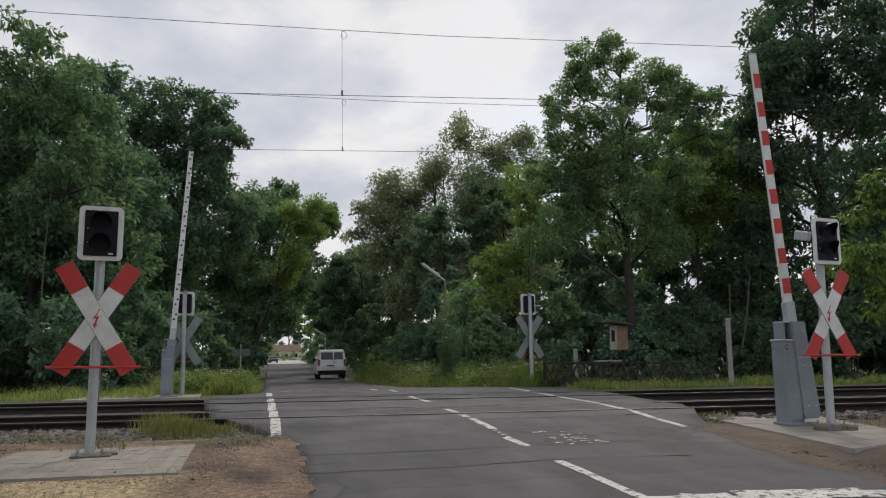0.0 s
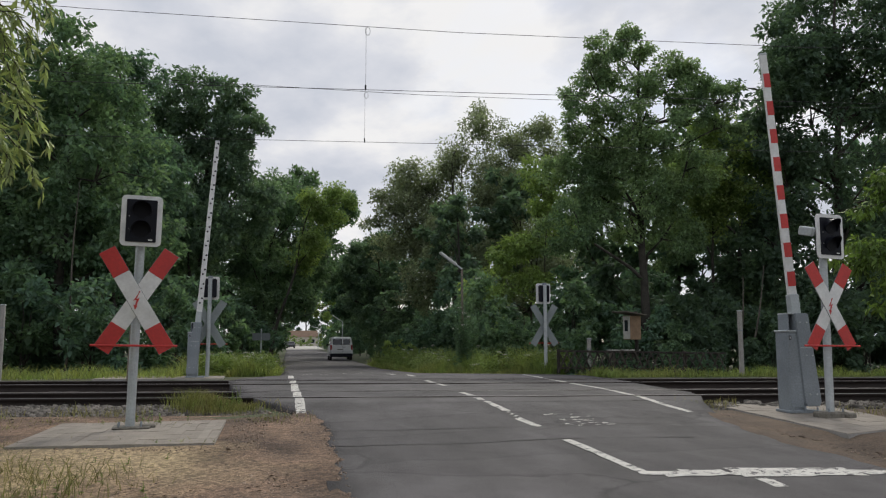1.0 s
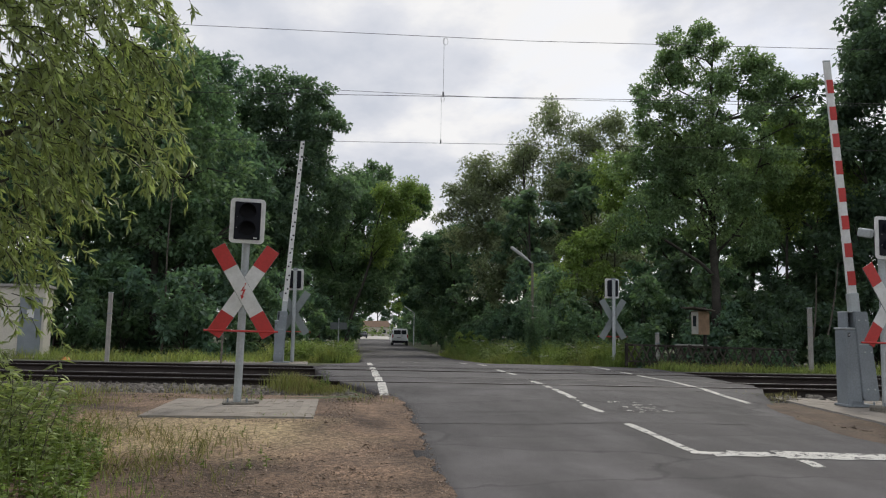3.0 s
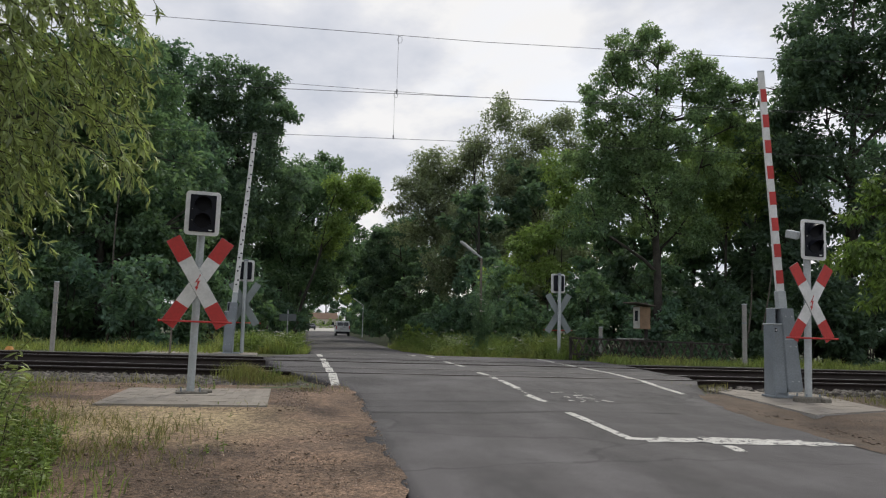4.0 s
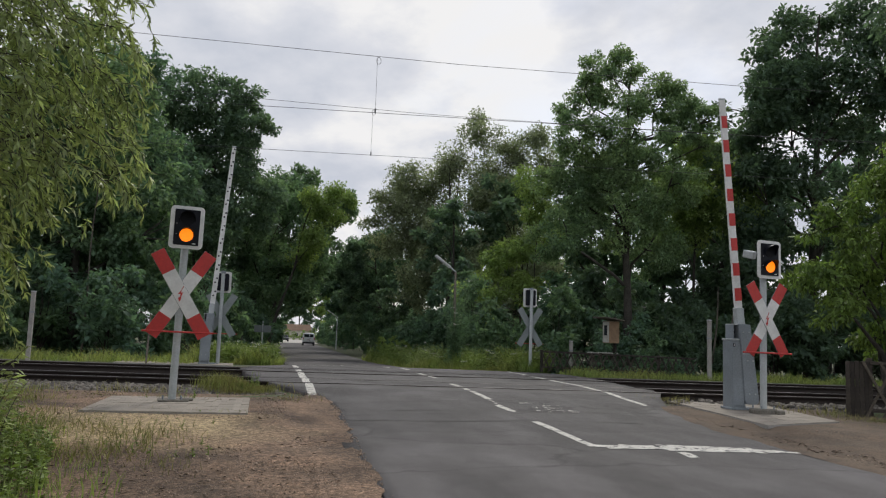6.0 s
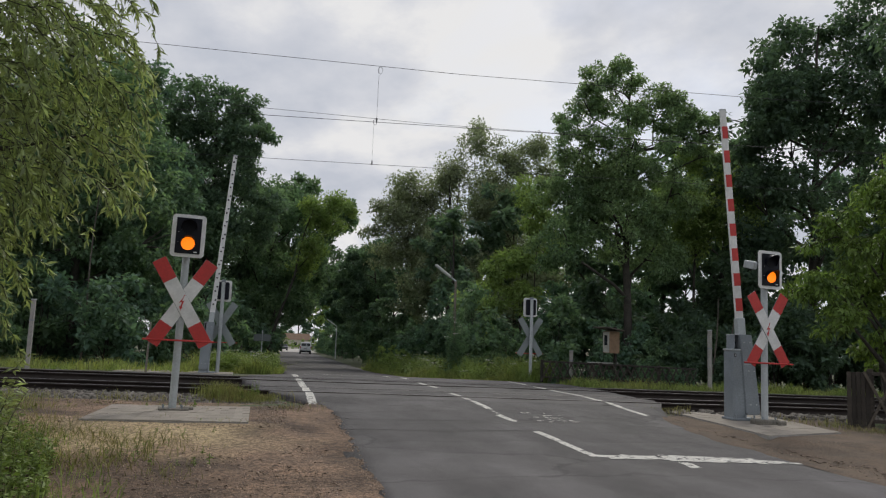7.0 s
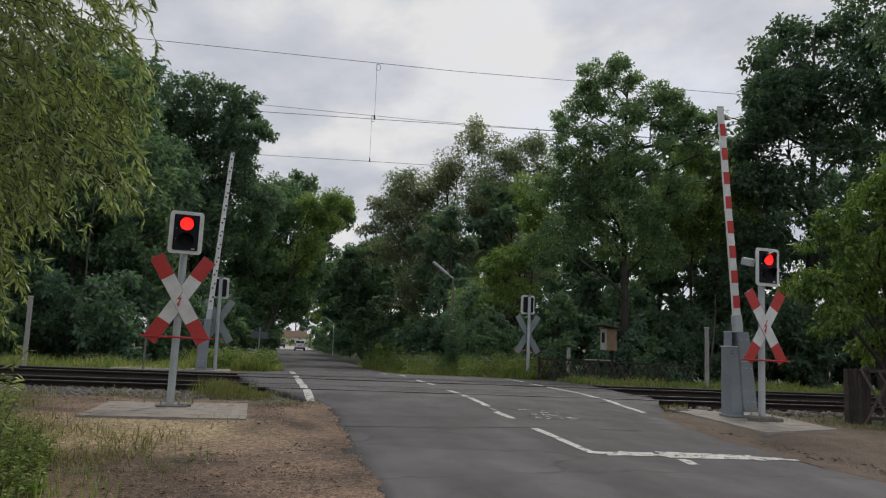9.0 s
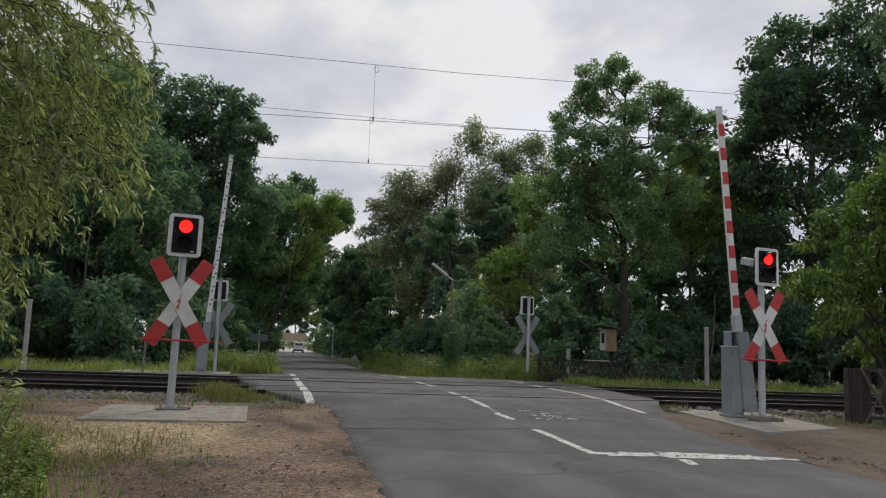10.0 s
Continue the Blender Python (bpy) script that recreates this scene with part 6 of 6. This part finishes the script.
def weeds(name, spots, leaf, material, label, seed, umbels=False):
    """Upright stems set with leaves. spots: rows of x, s, height."""
    rng = np.random.default_rng(seed)
    stems, P, D, Ln, U = [], [], [], [], []
    for x, s, h in spots:
        y = s + SKEW * x
        z = float(ground_z(np.array(x), np.array(y)))
        lean = rng.normal(0, 0.12, 2) * h
        zs = np.linspace(0, 1, 5)[:, None]
        pts = np.array([x, y, z]) + np.concatenate([lean[None] * zs ** 1.5, zs * h], 1)
        stems.append((pts, np.linspace(0.006, 0.002, 5)))
        m = int(14 + 22 * h)
        u = rng.uniform(0.1, 1, m)
        q = np.array([x, y, z]) + np.stack([lean[0] * u ** 1.5, lean[1] * u ** 1.5, u * h], -1)
        a = rng.uniform(0, 6.28, m)
        P.append(q); D.append(unit(np.stack([np.cos(a), np.sin(a), rng.uniform(-0.2, 0.7, m)], -1)))
        Ln.append(leaf * rng.uniform(0.6, 1.3, m) * (1.15 - 0.6 * u))
        if umbels and rng.random() < (0.06 if x < 0 else 0.05):
            U.append(pts[-1])
    P, D, Ln = np.concatenate(P), np.concatenate(D), np.concatenate(Ln)
    t = tagged(new(name), label, "weeds", kind="stuff")
    tubes("stems", stems, M[material], t, sides=4)
    leaf_mesh("leaves", P, D, unit(rng.normal(0, 0.4, (len(P), 3)) + [0, 0, 1]), Ln, Ln * 0.42, M[material], t)
    if U:
        U = np.array(U)
        c = np.repeat(U, 26, 0) + rng.normal(0, 1, (26 * len(U), 3)) * [0.06, 0.06, 0.012]
        d = unit(rng.normal(0, 1, c.shape))
        leaf_mesh("umbels", c, d, unit(rng.normal(0, 0.4, c.shape) + [0, 0, 1]), np.full(len(c), 0.03), np.full(len(c), 0.03), M["blossom"], t)


def build_grass():
    U = lambda r, a, b, n: r.uniform(a, b, n)
    def bank_right(r, n):
        s = 13.3 + 30 * r.beta(1.0, 2.0, n)
        x = np.minimum(road_right(s) + 0.12 + r.beta(1, 1.4, n) * 3.6, 5.6 - r.beta(1, 3, n))
        return x, s, 0.5 + 0.7 * np.clip((x - road_right(s)) / 1.4, 0, 1)
    def bank_left(r, n):
        s = 12.9 + 12 * r.beta(1, 1.3, n)
        x = road_left(s) - 0.12 - r.beta(1, 1.4, n) * 3.0
        return x, s, 0.45 + 0.65 * np.clip((road_left(s) - x) / 0.9, 0, 1)
    def strip_left(r, n):
        return U(r, -24, -5.9, n), U(r, 10.9, 14.5, n), np.ones(n)
    def strip_right(r, n):
        return U(r, 5.4, 24, n), U(r, 10.9, 12.7, n), np.ones(n)
    blades("tall_grass_right", bank_right, 30000, 0.62, 0.008, M["grass"], "tall yellow-green grass bank at the roadside", 1, lean=0.55)
    blades("tall_grass_left", bank_left, 16000, 0.55, 0.008, M["grass"], "tall green grass bank beside the far barrier", 2, lean=0.55)
    blades("trackside_grass_left", strip_left, 11000, 0.34, 0.009, M["grass"], "yellow-green grass strip beyond the tracks", 3, lean=0.55)
    blades("trackside_grass_right", strip_right, 11000, 0.27, 0.009, M["grass"], "yellow-green grass strip beyond the tracks", 4, lean=0.55)
    def corner(r, n):
        return r.normal(-4.2, 0.3, n), r.normal(2.05, 0.28, n), np.ones(n)
    blades("corner_grass", corner, 3200, 0.27, 0.0045, M["grass_corner"], "seeding grass tuft at the ballast's edge", 5)
    def tufts(r, n):
        c = np.array([(-3.55, 0.5), (-3.35, 0.35), (-5.3, -0.05), (-4.8, -0.1), (-5.15, 0.15), (-6.3, 0.5), (-6.6, -0.4), (-4.4, -2.0), (-5.3, -1.95), (-4.9, -4.2), (-5.4, -3.9), (-5.9, -2.6), (-6.5, -3.1), (3.7, 2.0), (4.0, 2.4), (5.6, -0.6), (6.0, -1.1), (4.2, -2.2), (5.2, -1.7), (-6.2, 1.4), (-7.3, 1.1), (-5.6, 1.35), (-8.4, 0.9), (-6.1, -3.6), (-5.7, -4.4), (-5.2, -3.0), (-6.4, -2.2), (-5.6, -5.0), (-4.6, -5.2), (-6.9, -1.6)])
        i = r.integers(0, len(c), n)
        return c[i, 0] + r.normal(0, 0.22, n), c[i, 1] + r.normal(0, 0.2, n), np.ones(n)
    blades("grass_tufts", tufts, 2600, 0.15, 0.0045, M["grass_dry"], "small dry grass tufts on the dirt", 6)
    def verge_grass(r, n):
        s = U(r, -9.5, 1.4, n)
        lim = np.interp(s, [-10, -6, -3.5, -1, 1.5], [-4.7, -4.95, -5.8, -7.1, -7.6])
        return lim - r.beta(0.9, 1.6, n) * 3.5 + r.normal(0, 0.12, n), s, np.ones(n)
    blades("verge_grass", verge_grass, 3200, 0.2, 0.005, M["grass"], "mixed grass at the dirt verge's edge", 7)
    def sandy_patches(r, n):
        c = np.array([(-6.6, -2.4), (-6.2, -3.3), (-5.9, -4.1), (-6.9, -3.4), (-5.4, -4.7), (-6.4, -1.7), (-7.2, -0.8), (-5.5, -3.2), (-4.9, -3.6)])
        i = r.integers(0, len(c), n)
        return c[i, 0] + r.normal(0, 0.3, n), c[i, 1] + r.normal(0, 0.25, n), np.clip(r.normal(0.8, 0.3, n), 0.3, 1.4)
    blades("sand_grass", sandy_patches, 3600, 0.2, 0.0045, M["grass_corner"], "thin grass growing through the sandy dirt", 9, lean=0.6)
    def fence_grass(r, n):
        return r.normal(6.1, 0.5, n), r.normal(-0.5, 0.8, n), np.ones(n)
    blades("fence_grass", fence_grass, 1100, 0.17, 0.006, M["grass_dry"], "grass at the foot of the garden fence", 8)
    rng = np.random.default_rng(3)
    spots = []
    for k in range(1250):
        s = rng.uniform(-9.2, 0.5)
        lim = np.interp(s, [-10, -7.5, -6, -3.5, -1, 1.5], [-5.0, -5.15, -5.3, -5.9, -7.0, -7.8])
        off = rng.beta(0.9, 1.3) * 2.6
        spots.append((lim - 0.1 - off, s, rng.uniform(0.15, 0.75) * (0.55 + 0.45 * (s < -4)) * (0.25 + 0.75 * min(1.0, off / 0.9))))
    weeds("nettle_weeds", spots, 0.078, "weed", "leafy green weeds under the willow", 4)
    spots = [(rng.normal(-4.25, 0.3), rng.normal(2.0, 0.25), rng.uniform(0.15, 0.4)) for k in range(30)] + [(-5.0 + rng.normal(0, 0.25), rng.normal(0.05, 0.12), rng.uniform(0.08, 0.2)) for k in range(14)]
    spots += [(rng.uniform(-7, -4.2), rng.uniform(-4.8, -1.9), rng.uniform(0.05, 0.16)) for k in range(80)]
    weeds("small_weeds", spots, 0.05, "weed", "small weeds in the dirt", 6)
    spots = []
    for k in range(1700):
        s = 13.5 + 30 * rng.beta(1, 1.9)
        spots.append((min(float(road_right(s)) + 0.35 + rng.uniform(0, 3.4), 5.5), s, rng.uniform(0.3, 0.75) * (1 + 0.45 * math.sin(s * 0.9) * math.sin(1.7 * s + 1)) + 0.25 * (s > 19)))
    for k in range(1000):
        s = 13.3 + 11 * rng.beta(1, 1.3)
        spots.append((float(road_left(s)) - 0.3 - rng.uniform(0, 2.6), s, rng.uniform(0.3, 0.8)))
    weeds("roadside_herbs", spots, 0.13, "weed", "tall roadside herbs with white umbels", 7, umbels=True)
    spots = [(rng.uniform(5.4, 10.5), 13.2 + rng.normal(0, 0.2), rng.uniform(0.3, 0.8)) for k in range(110)]
    ivy = [(3.5 + rng.normal(0, 0.28), 18.55 + rng.normal(0, 0.25), rng.uniform(0.7, 2.3)) for k in range(46)] + [(3.5 + rng.normal(0, 0.1), 18.35 + rng.normal(0, 0.1), rng.uniform(2.2, 4.0)) for k in range(34)]
    weeds("pole_ivy", ivy, 0.11, "leaf_ash", "ivy and tall herbs climbing round the lamp pole", 9, umbels=True)
    weeds("fence_ivy", spots, 0.14, "leaf_oak", "ivy and herbs growing over the low fence", 8)
    # dry leaves and twigs on the dirt
    n = 9000
    s, x = rng.uniform(-11, 1.0, n), rng.uniform(-7, -3.0, n)
    rt = rng.random(n) < 0.6
    x = np.where(rt, rng.uniform(2.7, 7.5, n), x)
    s = np.where(rt, rng.uniform(-9, 0.5, n), s)
    off_pave = ~(((x < -3.85) & (x > -6.1) & (s > -2.4)) | ((x > 3.2) & (x < 5.9) & (s > -2.4)))
    x, s = x[off_pave], s[off_pave]
    n = len(x)
    p = np.stack([x, s + SKEW * x, np.minimum(prof(s) - 0.006, -0.012)], -1)
    a = rng.uniform(0, 6.28, n)
    d = np.stack([np.cos(a), np.sin(a), rng.uniform(0, 0.3, n)], -1)
    ln = rng.uniform(0.015, 0.07, n)
    lit = leaf_mesh("leaf_litter", p, unit(d), unit(rng.normal(0, 0.2, (n, 3)) + [0, 0, 1]), ln, ln * 0.45, M["litter"], None)
    tagged(lit, "dry brown leaves and twigs on the dirt", "leaf litter", kind="stuff")


build_grass()


def motions():
    """The van drives off; the amber lamps come on, then the red ones."""
    rows = []
    track = [(0.0, 42.2), (0.5, 47.9), (1.0, 54.0), (1.5, 59.9), (2.0, 65.6), (3.5, 82.4), (4.5, 94.1), (5.5, 104.0), (6.5, 112.0), (7.5, 118.0), (8.5, 122.5), (10.0, 128.0)]
    for t, y in track:
        x = float(np.interp(y, [42, 66, 82, 94, 115, 138], [1.25, 2.1, 2.05, 2.1, 2.1, 1.95]))
        rows.append((t, pose(x, y, float(prof(y)) + 0.02, 0, 0, -1)))
    walk(van, rows)
    for wheel in van_wheels:
        loc = wheel.location.copy()
        spin, t, last = 0.0, 0.0, track[0][1]
        wr = []
        while t < 10.001:
            y = float(np.interp(t, [a for a, _ in track], [b for _, b in track]))
            spin -= (y - last) * 181.9
            last = y
            wr.append((round(t, 3), Matrix.Translation(loc) @ Matrix.Rotation(radians(spin), 4, "X")))
            t += 1 / 30
        walk(wheel, wr)
    back, fore = pose(0, -0.05, 0), pose(0, -0.1695, 0)
    for amber, red in LAMPS:
        walk(amber, [(0, back), (4.1, back), (4.17, fore), (7.1, fore), (7.17, back), (10, back)])
        walk(red, [(0, back), (7.1, back), (7.17, fore), (10, fore)])


motions()
